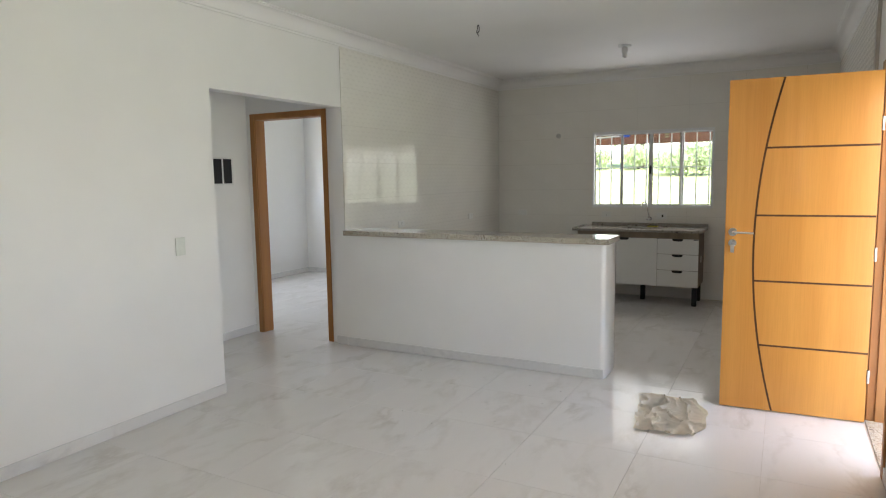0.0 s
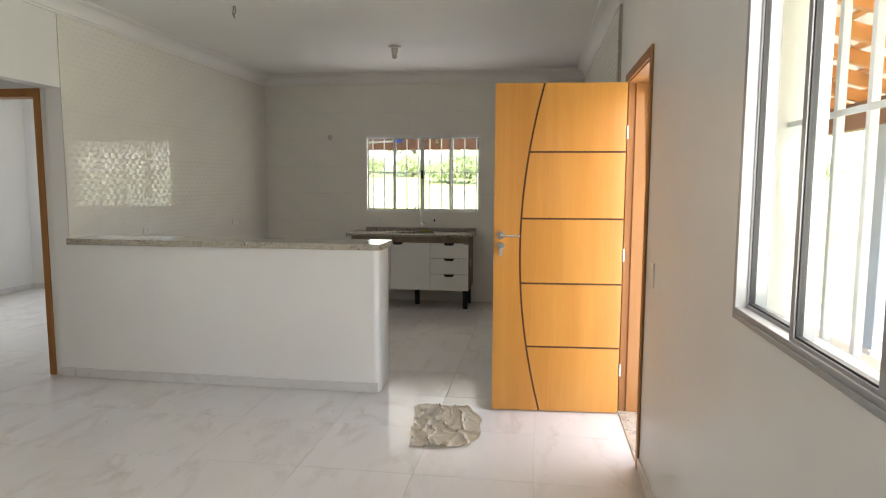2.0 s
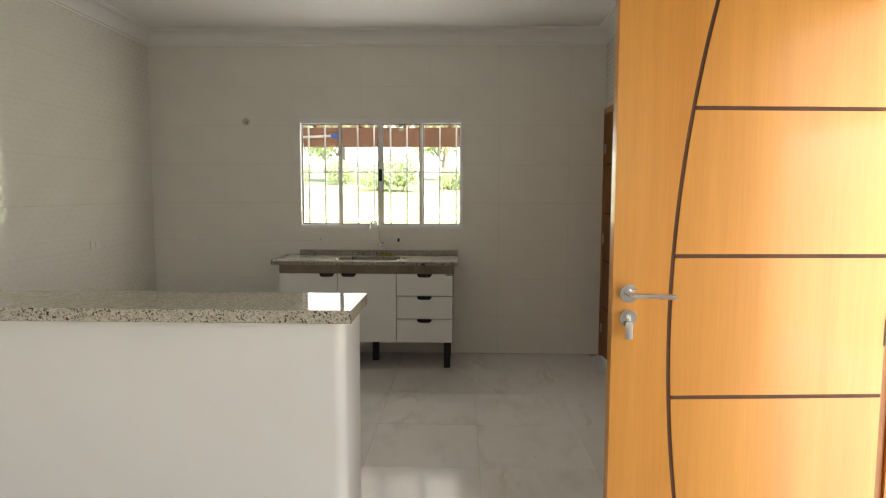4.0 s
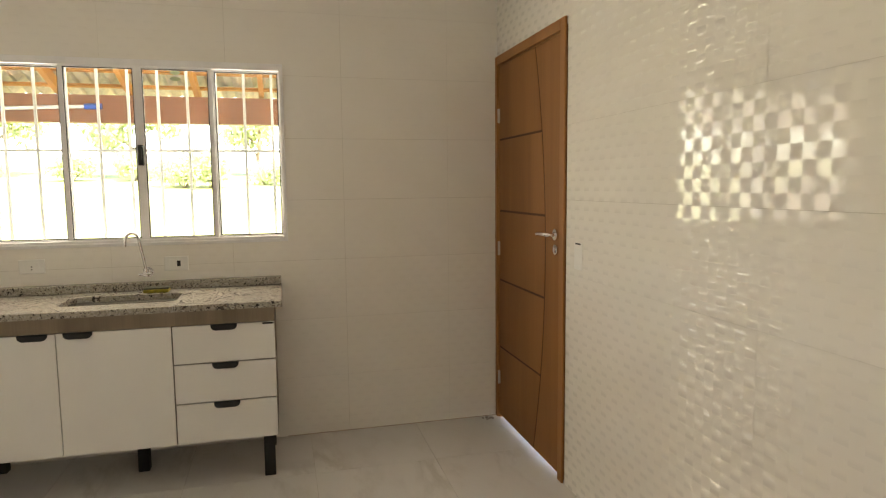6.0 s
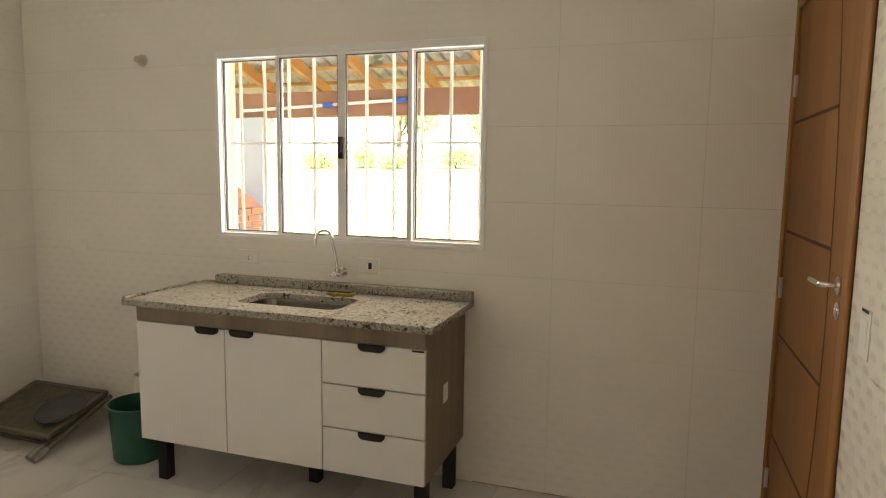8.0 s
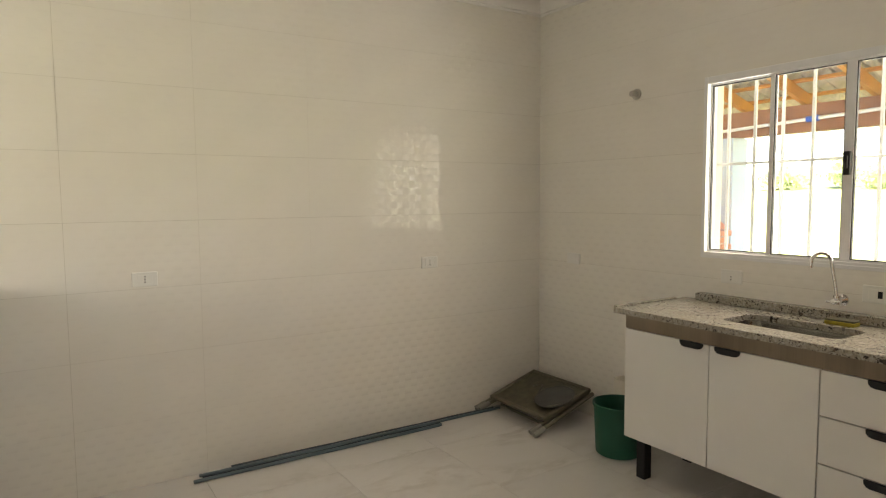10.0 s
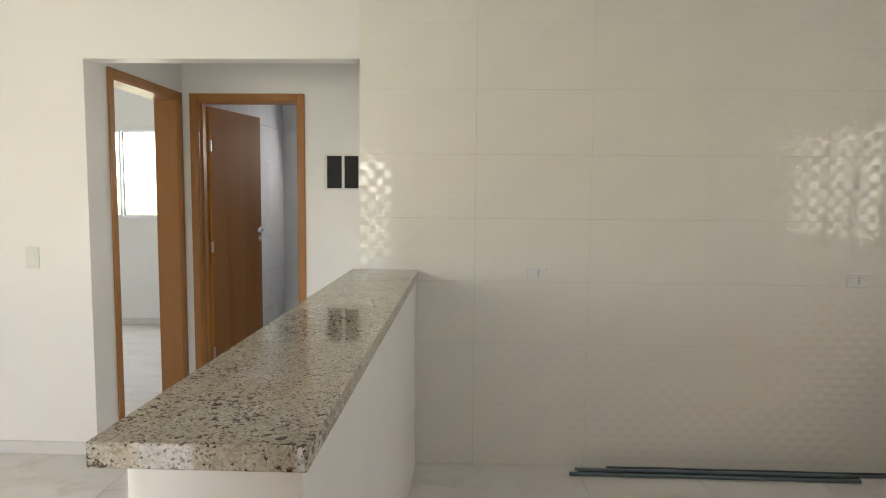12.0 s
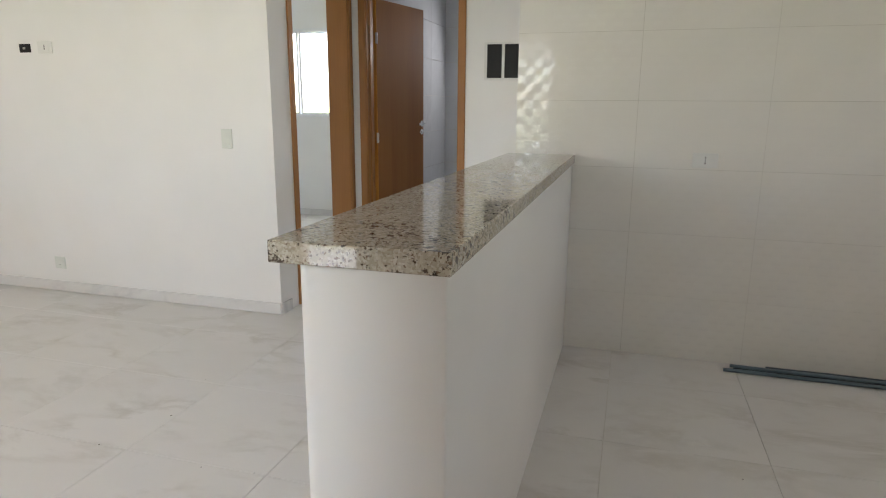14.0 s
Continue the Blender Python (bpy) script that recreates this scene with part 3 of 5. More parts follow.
# ---- sliding windows ----
def sliding_window(name, place, w, h, depth, label, bars=0.007, ALU=ALU):
    """Four-light sliding window: x along the wall, y outwards, z up from the sill. Bars stand outside."""
    th = thing(name, place, label, "window", "", "structure")

    def put(nm, bm, mat, to=None, lab="", smooth=False):
        bm.transform(place)
        return part(nm, bm, mat, to or th, lab, smooth)
    fs, ft, lip = 0.015, 0.030, 0.006
    put("window_frame", box(bmesh.new(), -lip, fs, -0.012, 0.07, -lip, h + lip, 0.002), ALU)
    put("window_frame", box(bmesh.new(), w - fs, w + lip, -0.012, 0.07, -lip, h + lip, 0.002), ALU)
    put("window_frame", box(bmesh.new(), fs, w - fs, -0.0115, 0.07, h - ft, h + lip, 0.002), ALU)
    put("window_sill", box(bmesh.new(), fs, w - fs, -0.0115, 0.07, -lip, ft - 0.004, 0.002), ALU)
    put("track", box(bmesh.new(), fs, w - fs, -0.016, -0.0115, 0.004, 0.012, 0.001), ALU)
    q = (w - 2 * fs) / 4
    gk = 0.005
    for k in range(4):
        inner = k in (1, 2)
        y0 = -0.006 if inner else 0.018
        a, b = fs + k * q - (0.012 if k == 1 else 0), fs + (k + 1) * q + (0.012 if k == 2 else 0)
        sa, sb = (0.006 if k == 0 else 0.020), (0.006 if k == 3 else 0.020)
        bm = bmesh.new()
        z0, z1, rl = ft - 0.004, h - ft, 0.008
        for bx in ((a, a + sa, z0, z1), (b - sb, b, z0, z1), (a + sa, b - sb, z0, z0 + rl), (a + sa, b - sb, z1 - rl, z1)):
            box(bm, bx[0], bx[1], y0, y0 + 0.022, bx[2], bx[3])
        sash = put("sash", bm, ALU)
        bm = bmesh.new()
        for bx in ((a + sa, a + sa + gk, z0 + rl, z1 - rl), (b - sb - gk, b - sb, z0 + rl, z1 - rl), (a + sa + gk, b - sb - gk, z0 + rl, z0 + rl + gk), (a + sa + gk, b - sb - gk, z1 - rl - gk, z1 - rl)):
            box(bm, bx[0], bx[1], y0 + 0.004, y0 + 0.018, bx[2], bx[3])
        put("gasket", bm, RUBBER, sash)
        gl = put("pane", box(bmesh.new(), a + sa + gk, b - sb - gk, y0 + 0.009, y0 + 0.013, z0 + rl + gk, z1 - rl - gk), GLASS, sash, "clear window glass")
        gl.visible_shadow = False
    lt = put("latch", box(bmesh.new(), w / 2 - 0.015, w / 2 + 0.015, -0.024, -0.006, h * 0.435, h * 0.435 + 0.105, 0.006), BLACK, None, "black plastic latch")
    put("catch", box(bmesh.new(), w / 2 - 0.007, w / 2 + 0.007, -0.032, -0.024, h * 0.435 + 0.03, h * 0.435 + 0.085, 0.003), BLACK, lt)
    if bars:
        n = round(w / 0.146)
        for k in range(n):
            x = w / 2 + 0.146 * (k - (n - 1) / 2)
            put("grille_bar", box(bmesh.new(), x - bars, x + bars, depth - 0.022 - 2 * bars, depth - 0.022, 0.0, h, 0.002), BARS)
        put("grille_rail", box(bmesh.new(), 0.0, w, depth - 0.033 - 2 * bars, depth - 0.023 - 2 * bars, h * 0.515, h * 0.515 + 0.014, 0.002), BARS)
    return th


window_1 = sliding_window("window_1", Matrix.Translation((KW[0], 0, KW[2])), KW[1] - KW[0], KW[3] - KW[2], 0.15, "white four-light sliding window with a bar grille")
for dz in (0.0, 0.032):
    bm = lathe(bmesh.new(), (0, 0, 0), [(0.0001, 0), (0.026, 0), (0.026, 0.0006), (0.0001, 0.0006)], 20)
    bm.transform(Matrix.Translation((-1.755, 0.024, 2.0 - dz)) @ Matrix.Rotation(radians(90), 4, "X") @ Matrix.Diagonal((1.0, 0.45, 1, 1)))
    part("sticker", bm, plain("pale_green_sticker", (0.45, 0.5, 0.3), 0.6), window_1, "pale oval sticker on the glass")
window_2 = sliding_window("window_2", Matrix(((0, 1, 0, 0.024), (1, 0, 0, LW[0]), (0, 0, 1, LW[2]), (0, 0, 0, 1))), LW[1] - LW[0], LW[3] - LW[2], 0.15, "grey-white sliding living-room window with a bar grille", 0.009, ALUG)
window_3 = sliding_window("window_3", Matrix(((0, -1, 0, -7.4), (1, 0, 0, BW[0]), (0, 0, 1, BW[2]), (0, 0, 0, 1))), BW[1] - BW[0], BW[3] - BW[2], 0.12, "white sliding bedroom window", 0)

# bathroom wall facing
for nm, b in (("bathroom_tiling_south", (-7.39, -5.25, -4.99, -4.90)), ("bathroom_tiling_west", (-7.40, -7.30, -4.90, -3.5)), ("bathroom_tiling_north", (-7.30, -5.25, -3.53, -3.50))):
    ob = structure(nm, boxed(b[0], b[1], b[2], b[3], 0, H), GROUT, "grey marbled bathroom tiling", "wall")
    along_x = b[1] - b[0] > b[3] - b[2]
    lo, hi = (b[0], b[1]) if along_x else (b[2], b[3])
    for i in range(math.ceil((hi - lo) / 0.6)):
        for j in range(8):
            u0, u1 = lo + i * 0.6, min(hi, lo + i * 0.6 + 0.597)
            z0 = j * 0.35
            if along_x:
                f = (b[3], b[3] + 0.006) if nm.endswith("south") else (b[2] - 0.006, b[2])
                part("tile", boxed(u0, u1, f[0], f[1], z0, z0 + 0.347), BATH, ob)
            else:
                part("tile", boxed(b[1], b[1] + 0.006, u0, u1, z0, z0 + 0.347), BATH, ob)

# ---- sink cabinet ----
CX0, CX1, CF = -2.680, -1.294, -0.559
cab = thing("sink_cabinet", (-1.98, -0.28, 0), "white and greyed-oak sink cabinet on black legs", "cabinet")
part("side_panel", boxed(CX0, CX0 + 0.016, CF + 0.018, -0.02, 0.225, 0.85, 0.001), OAK, cab, "greyed-oak side panel")
part("side_panel", boxed(CX1 - 0.016, CX1, CF + 0.018, -0.02, 0.225, 0.85, 0.001), OAK, cab, "greyed-oak side panel")
part("bottom_panel", boxed(CX0 + 0.016, CX1 - 0.016, CF + 0.018, -0.02, 0.225, 0.24), OAK, cab)
part("back_panel", boxed(CX0 + 0.016, CX1 - 0.016, -0.026, -0.02, 0.24, 0.85), OAK, cab)
part("top_rail", boxed(CX0, CX1, CF, CF + 0.0175, 0.783, 0.85, 0.001), OAK, cab, "greyed-oak rail under the worktop")


def pull(parent, xc):
    """Black pull hung over the top edge of a front; its lower corners are cut round."""
    def go(ztop):
        pts = [(xc - 0.058, ztop + 0.002), (xc - 0.056, ztop - 0.012), (xc - 0.047, ztop - 0.022), (xc - 0.035, ztop - 0.025), (xc + 0.035, ztop - 0.025), (xc + 0.047, ztop - 0.022), (xc + 0.056, ztop - 0.012), (xc + 0.058, ztop + 0.002)]
        bm = prism(pts, CF - 0.012, CF - 0.0004)
        part("handle", bm, BLACK, parent, "black moulded pull")
    return go


for x0, x1, z0, z1, px, nm in ((CX0, -2.2135, 0.228, 0.779, -2.298, "door"), (-2.2095, -1.745, 0.228, 0.78, -2.122, "door"),
                               (-1.740, CX1, 0.605, 0.779, -1.518, "drawer_front"), (-1.740, CX1, 0.420, 0.5995, -1.518, "drawer_front"), (-1.740, CX1, 0.228, 0.4145, -1.518, "drawer_front")):
    fr = part(nm, boxed(x0, x1, CF, CF + 0.017, z0, z1, 0.001), MDF, cab, "glossy white front")
    pull(fr, px)(z1)
for x, ys in ((CX0 + 0.045, (-0.46, -0.09)), (-1.95, (-0.25,)), (CX1 - 0.045, (-0.46, -0.09))):
    for y in ys:
        bm = bmesh.new()
        box(bm, x - 0.026, x + 0.026, y - 0.026, y + 0.026, 0.0, 0.21, 0.003)
        box(bm, x - 0.034, x + 0.034, y - 0.034, y + 0.034, 0.21, 0.225)
        part("leg", bm, BLACK, cab, "black plastic leg")
part("maker_tag", boxed(CX1 - 0.055, CX1 - 0.004, CF - 0.0008, CF, 0.769, 0.777), BLACK, cab, "small black tag")
part("sticker", boxed(CX1, CX1 + 0.0008, -0.33, -0.27, 0.49, 0.57), WHITE, cab, "white paper sticker")

# worktop with the bowl let in
SX0, SX1, SY0, SY1 = -2.245, -1.740, -0.445, -0.185
top = thing("sink_worktop", (-2.0, -0.29, 0.85), "speckled granite worktop with a steel sink bowl", "worktop")


def rounded(bm, x0, x1, y0, y1, r, z, n=5):
    out = []
    for cx, cy, a in ((x1 - r, y1 - r, 0), (x0 + r, y1 - r, 90), (x0 + r, y0 + r, 180), (x1 - r, y0 + r, 270)):
        out += [bm.verts.new((cx + r * math.cos(radians(a + 90 * k / n)), cy + r * math.sin(radians(a + 90 * k / n)), z)) for k in range(n + 1)]
    return out


def ringed(loops, bm):
    for a, b in zip(loops, loops[1:]):
        for k in range(len(a)):
            bm.faces.new((a[k], a[(k + 1) % len(a)], b[(k + 1) % len(a)], b[k]))
    return bm


# the slab, with a round-cornered hole cut through it
bm = bmesh.new()
hole = [rounded(bm, SX0 + d, SX1 - d, SY0 + d, SY1 - d, 0.05, z) for d, z in ((0, 0.8505), (0, 0.8765), (-0.0025, 0.879))]
edge = [rounded(bm, -2.742 + d, -1.256 - d, -0.582 + d, -0.008 - d, 0.005, z) for d, z in ((0.0025, 0.879), (0, 0.8765), (0, 0.8505))]
ringed(hole + edge + hole[:1], bm)
part("slab", bm, DULL_GRANITE, top)
part("upstand", boxed(-2.64, -1.257, -0.065, -0.009, 0.8795, 0.920, 0.003), DULL_GRANITE, top)
part("drip_edge", boxed(-2.741, -2.722, -0.578, -0.10, 0.8795, 0.889, 0.003), DULL_GRANITE, top, "raised granite drip edge")
# the steel bowl hangs under the hole
bm = bmesh.new()
loops = [rounded(bm, SX0 + d, SX1 - d, SY0 + d, SY1 - d, r, z) for d, r, z in ((-0.015, 0.06, 0.850), (0.002, 0.05, 0.850), (0.004, 0.055, 0.84), (0.012, 0.06, 0.745), (0.022, 0.06, 0.728), (0.05, 0.05, 0.722))]
ringed(loops, bm)
bm.faces.new(loops[-1])
bowl = part("sink_bowl", bm, DULL, top, "brushed steel sink bowl", True)
part("drain", lathe(bmesh.new(), (-2.0, -0.28, 0.7225), [(0.0001, 0.001), (0.03, 0.001), (0.036, 0.004), (0.044, 0.002), (0.045, 0)], 20), CHROME, bowl, "", True)

tap = thing("kitchen_tap", (-1.93, -0.0075, 0.968), "chrome swan-neck wall tap over the sink", "tap")
bm = rodded((-1.93, -0.0075, 0.968), (-1.93, -0.016, 0.968), 0.027, 24)
rod(bm, (-1.93, -0.016, 0.968), (-1.93, -0.075, 0.968), 0.014, 16)
rod(bm, (-1.93, -0.06, 0.952), (-1.93, -0.06, 0.992), 0.016, 16)
part("body", bm, CHROME, tap, "", True)
bm = bmesh.new()
tube(bm, [(-1.93, -0.06, 0.98), (-1.938, -0.062, 1.04), (-1.95, -0.066, 1.11), (-1.955, -0.068, 1.14)] + [(-1.955 - 0.025 + 0.025 * math.cos(radians(a)), -0.068 - 0.07 * (1 - math.cos(radians(a))) / 2, 1.14 + 0.04 * math.sin(radians(a))) for a in range(15, 181, 15)] + [(-2.007, -0.139, 1.115)], 0.0075, 12)
part("spout", bm, CHROME, tap, "", True)
bm = bmesh.new()
rod(bm, (-1.93, -0.075, 0.968), (-1.93, -0.095, 0.968), 0.011, 12)
rod(bm, (-1.96, -0.09, 0.966), (-1.90, -0.09, 0.97), 0.006, 10)
part("knob", bm, CHROME, tap, "", True)

sponge = thing("sponge", (-1.865, -0.135, 0.8795), "yellow washing-up sponge with a grey scouring pad", "sponge")
part("foam", boxed(-1.93, -1.81, -0.165, -0.105, 0.8795, 0.896, 0.005, 3), plain("yellow_sponge", (0.38, 0.32, 0.04), 0.9, 0, 0.3, 60, 0.002), sponge, "yellow foam", True)
part("scouring_pad", boxed(-1.929, -1.811, -0.164, -0.106, 0.8962, 0.905, 0.003, 2), plain("grey_green_pad", (0.10, 0.10, 0.07), 0.95, 0, 0.3, 80, 0.002), sponge, "grey-green scouring pad", True)


# ---- plates on the walls ----
def plate(name, at, normal, w, h, label, category, slots=(), mat=None, thick=0.009):
    """A cover plate on a wall: at is its middle, normal the way it faces; slots are dark holes (x, z, w, h)."""
    nrm = Vector(normal)
    m = Matrix.Identity(4)
    m.col[0].xyz, m.col[1].xyz, m.col[2].xyz = Vector((0, 0, 1)).cross(-nrm), -nrm, (0, 0, 1)
    m = Matrix.Translation(at) @ m
    th = thing(name, m, label, category)
    bm = boxed(-w / 2, w / 2, -thick, -0.0003, -h / 2, h / 2, thick * 0.38)
    bm.transform(m)
    part("cover", bm, mat or WHITE, th)
    bm = boxed(-w * 0.28, w * 0.28, -thick - 0.0012, -thick - 0.0001, -h * 0.3, h * 0.3, 0.001)
    bm.transform(m)
    part("insert", bm, mat or WHITE, th)
    for x, z, a, b in slots:
        bm = boxed(x - a / 2, x + a / 2, -thick - 0.002, -thick - 0.0013, z - b / 2, z + b / 2)
        bm.transform(m)
        part("socket_hole", bm, BLACK, th, "dark socket hole")
    return th


HOLES = ((0, -0.014, 0.006, 0.006), (0, 0.0, 0.006, 0.006), (0, 0.014, 0.006, 0.006))
plate("wall_socket", (XW + 0.0075, -2.579, 1.046), (1, 0, 0), 0.118, 0.072, "white double wall socket on the tiled wall", "socket", HOLES)
plate("wall_socket", (XW + 0.0075, -0.931, 1.03), (1, 0, 0), 0.118, 0.072, "white double wall socket on the tiled wall", "socket", HOLES)
plate("wall_socket", (-3.607, -0.0075, 1.028), (0, -1, 0), 0.118, 0.072, "white double wall socket on the tiled wall", "socket")
plate("wall_socket", (-2.466, -0.0075, 1.018), (0, -1, 0), 0.118, 0.072, "white double wall socket beside the sink window", "socket", HOLES[:2])
plate("wall_socket", (-1.79, -0.0075, 1.008), (0, -1, 0), 0.118, 0.076, "white cover plate with one dark cable hole", "socket", ((-0.012, 0, 0.018, 0.03),))
plate("light_switch", (0.024, -4.69, 1.05), (-1, 0, 0), 0.074, 0.118, "white light switch beside the entry door", "switch")
plate("light_switch", (XW, -5.307, 1.095), (1, 0, 0), 0.074, 0.118, "pale film-covered light switch beside the hall opening", "switch", (), FILM)
plate("light_switch", (0.0, -1.075, 1.09), (-1, 0, 0), 0.074, 0.118, "flush white light switch on the tiled wall", "switch", ((0.0, 0.054, 0.05, 0.007),), None, 0.0025)
plate("wall_socket", (XW, -6.628, 1.652), (1, 0, 0), 0.118, 0.076, "white socket plate high on the painted wall", "socket", ((0, 0, 0.005, 0.03),))
plate("wall_socket", (XW, -6.73, 0.207), (1, 0, 0), 0.09, 0.086, "pale film-covered socket plate low above the baseboard", "socket", HOLES[:1], FILM)
box_th = thing("junction_box", (XW, -6.80, 1.635), "open black junction box without its cover", "junction box")
part("hole", boxed(XW + 0.0004, XW + 0.002, -6.845, -6.75, 1.623, 1.677, 0.0005), BLACK, box_th)
part("lug", boxed(XW + 0.002, XW + 0.004, -6.815, -6.795, 1.643, 1.657, 0.0005), STEEL, box_th)

panel = thing("fuse_panel", (-5.13, -3.84, 1.6), "white fuse panel with two open black bays", "fuse panel")
part("surround", boxed(-5.1295, -5.121, -3.975, -3.705, 1.478, 1.738, 0.003), WHITE, panel)
for y0, y1 in ((-3.953, -3.848), (-3.828, -3.728)):
    bay = part("bay", boxed(-5.1209, -5.1195, y0, y1, 1.494, 1.723, 0.0006), BLACK, panel, "empty black bay")
    part("rail", boxed(-5.1195, -5.1185, y0 + 0.008, y1 - 0.008, 1.607, 1.612), BLACK, bay)

stub = thing("pipe_stub", (-3.104, -0.0075, 2.033), "grey capped water pipe stub in the tiled wall", "pipe")
part("collar", rodded((-3.104, -0.0075, 2.033), (-3.104, -0.014, 2.033), 0.032, 20), STEEL, stub, "", True)
bm = rodded((-3.104, -0.012, 2.033), (-3.104, -0.055, 2.033), 0.017, 16)
part("plug", bm, plain("grey_plug", (0.45, 0.44, 0.42), 0.4), stub, "", True)

# ---- ceiling fittings ----
lamp_th = thing("ceiling_lampholder", (-1.93, -1.53, H), "white bare lampholder on the ceiling", "lampholder")
part("rose", lathe(bmesh.new(), (-1.93, -1.53, H), [(0.0001, -0.022), (0.045, -0.022), (0.06, -0.014), (0.062, 0)], 24), WHITE, lamp_th, "", True)
part("holder", lathe(bmesh.new(), (-1.93, -1.53, H), [(0.0001, -0.115), (0.02, -0.115), (0.024, -0.105), (0.024, -0.075), (0.03, -0.07), (0.032, -0.03), (0.028, -0.021)], 20), WHITE, lamp_th, "white socket", True)
part("socket_hole", lathe(bmesh.new(), (-1.93, -1.53, H), [(0.0001, -0.1155), (0.016, -0.1155), (0.016, -0.117), (0.0001, -0.117)], 16), BLACK, lamp_th)
wires = thing("ceiling_wires", (-2.82, -3.09, H), "two bare black wires hanging from the ceiling", "wire")
part("wire", tube(bmesh.new(), [(-2.82, -3.09, H + 0.002), (-2.823, -3.088, H - 0.03), (-2.832, -3.085, H - 0.055), (-2.815, -3.08, H - 0.09)], 0.0035, 6), BLACK, wires, "", True)
part("wire", tube(bmesh.new(), [(-2.812, -3.09, H + 0.002), (-2.805, -3.094, H - 0.02), (-2.80, -3.10, H - 0.05), (-2.812, -3.11, H - 0.07)], 0.0035, 6), BLACK, wires, "", True)

# ---- loose things in the kitchen ----
GREEN = plain("green_plastic", (0.012, 0.10, 0.062), 0.42, 0, 0.1, 12)
bk = thing("bucket", (-2.93, -0.318, 0), "dark green plastic bucket on the floor", "bucket")
part("shell", lathe(bmesh.new(), (-2.93, -0.318, 0.001), [(0.0001, 0), (0.118, 0), (0.124, 0.006), (0.139, 0.270), (0.145, 0.272), (0.145, 0.285), (0.139, 0.287), (0.136, 0.275), (0.12, 0.012), (0.0001, 0.01)], 40), GREEN, bk, "", True)
roll = thing("plastic_tube", (-3.095, -0.085, 0), "cream plastic tube standing behind the bucket", "tube")
part("tube_wall", lathe(bmesh.new(), (-3.095, -0.085, 0.001), [(0.064, 0), (0.064, 0.34), (0.062, 0.343), (0.057, 0.343), (0.056, 0.34), (0.056, 0.004), (0.0001, 0.004)], 28), plain("cream_plastic", (0.72, 0.69, 0.60), 0.5), roll, "", True)

PIPE = plain("blue_grey_conduit", (0.12, 0.17, 0.20), 0.35, 0, 0.15, 8)
PIPED = plain("dark_conduit", (0.045, 0.065, 0.08), 0.4, 0, 0.15, 8)
for i, (a, b, r, mt) in enumerate((((-3.835, -2.41, 0.011), (-3.825, -0.93, 0.011), 0.0095, PIPE), ((-3.868, -2.36, 0.011), (-3.86, -0.92, 0.011), 0.0095, PIPED), ((-3.85, -2.38, 0.029), (-3.842, -0.97, 0.029), 0.0085, PIPE),
                                   ((-3.90, -2.33, 0.009), (-3.885, -0.42, 0.009), 0.008, PIPE), ((-3.925, -2.2, 0.009), (-3.91, -0.46, 0.009), 0.008, PIPED))):
    bm = bmesh.new()
    v = (Vector(b) - Vector(a))
    n = 12
    tube(bm, [Vector(a) + v * k / n + Vector((0, 0, 0.0012 * math.sin(k * 1.7 + i))) for k in range(n + 1)], r, 10)
    ob = part("conduit_pipe", bm, mt, None, "", True)
    tagged(ob, "blue-grey plastic conduit pipe lying along the wall", "pipe", "bundle of conduit pipes")

# folded stool lying in the corner, with a round tin on it
RUST = plain("dull_brown_steel", (0.10, 0.092, 0.062), 0.5, 0.2, 0.35, 25, 0.001)
RIM = plain("olive_painted_steel", (0.15, 0.135, 0.10), 0.45, 0.2, 0.25, 25)
CAP = plain("grey_rubber_foot", (0.30, 0.29, 0.26), 0.6, 0, 0.1, 30)
fold = Matrix.Translation((-3.64, -0.43, 0.062)) @ Matrix.Rotation(radians(17), 4, "X")
stool = thing("folded_stool", (-3.64, -0.3, 0), "folded brown metal stool lying in the corner", "stool")
bm = boxed(-0.265, 0.265, 0.0, 0.385, 0.02, 0.032, 0.004)
bm.transform(fold)
part("seat", bm, RUST, stool)
for b in ((-0.275, 0.275, -0.012, 0.012), (-0.275, 0.275, 0.373, 0.397), (-0.275, -0.25, 0.012, 0.373), (0.25, 0.275, 0.012, 0.373)):
    bm = boxed(b[0], b[1], b[2], b[3], 0.018, 0.042, 0.004)
    bm.transform(fold)
    part("seat_rim", bm, RIM, stool)
for x, dx in ((-0.30, -0.004), (-0.262, -0.02), (0.262, -0.02), (0.30, -0.006)):
    a, b = Vector((-3.64 + x + dx, -0.555 + abs(dx), 0.017)), fold @ Vector((x * 0.93, 0.40, 0.0))
    d = (b - a).normalized()
    lg = part("leg", rodded(a + d * 0.07, b, 0.0125, 12), RIM, stool, "", True)
    part("rubber_foot", rodded(a, a + d * 0.085, 0.0165, 12), CAP, lg, "grey rubber foot", True)
bm = rodded((-3.88, -0.38, 0.03), (-3.42, -0.40, 0.03), 0.009, 10)
part("stretcher", bm, RUST, stool, "", True)
tin = thing("round_plate", fold @ Matrix.Translation((0.17, 0.20, 0.033)), "dull grey round enamel plate on the stool", "plate")
bm = lathe(bmesh.new(), (0, 0, 0), [(0.0001, 0.012), (0.10, 0.012), (0.135, 0.022), (0.15, 0.026), (0.152, 0.03), (0.148, 0.032), (0.13, 0.029), (0.095, 0.02), (0.0001, 0.019)], 36)
bm.transform(fold @ Matrix.Translation((0.165, 0.185, 0.034)) @ Matrix.Scale(0.86, 4))
part("dish", bm, plain("grey_enamel", (0.065, 0.067, 0.065), 0.2, 0, 0.2, 12), tin, "", True)
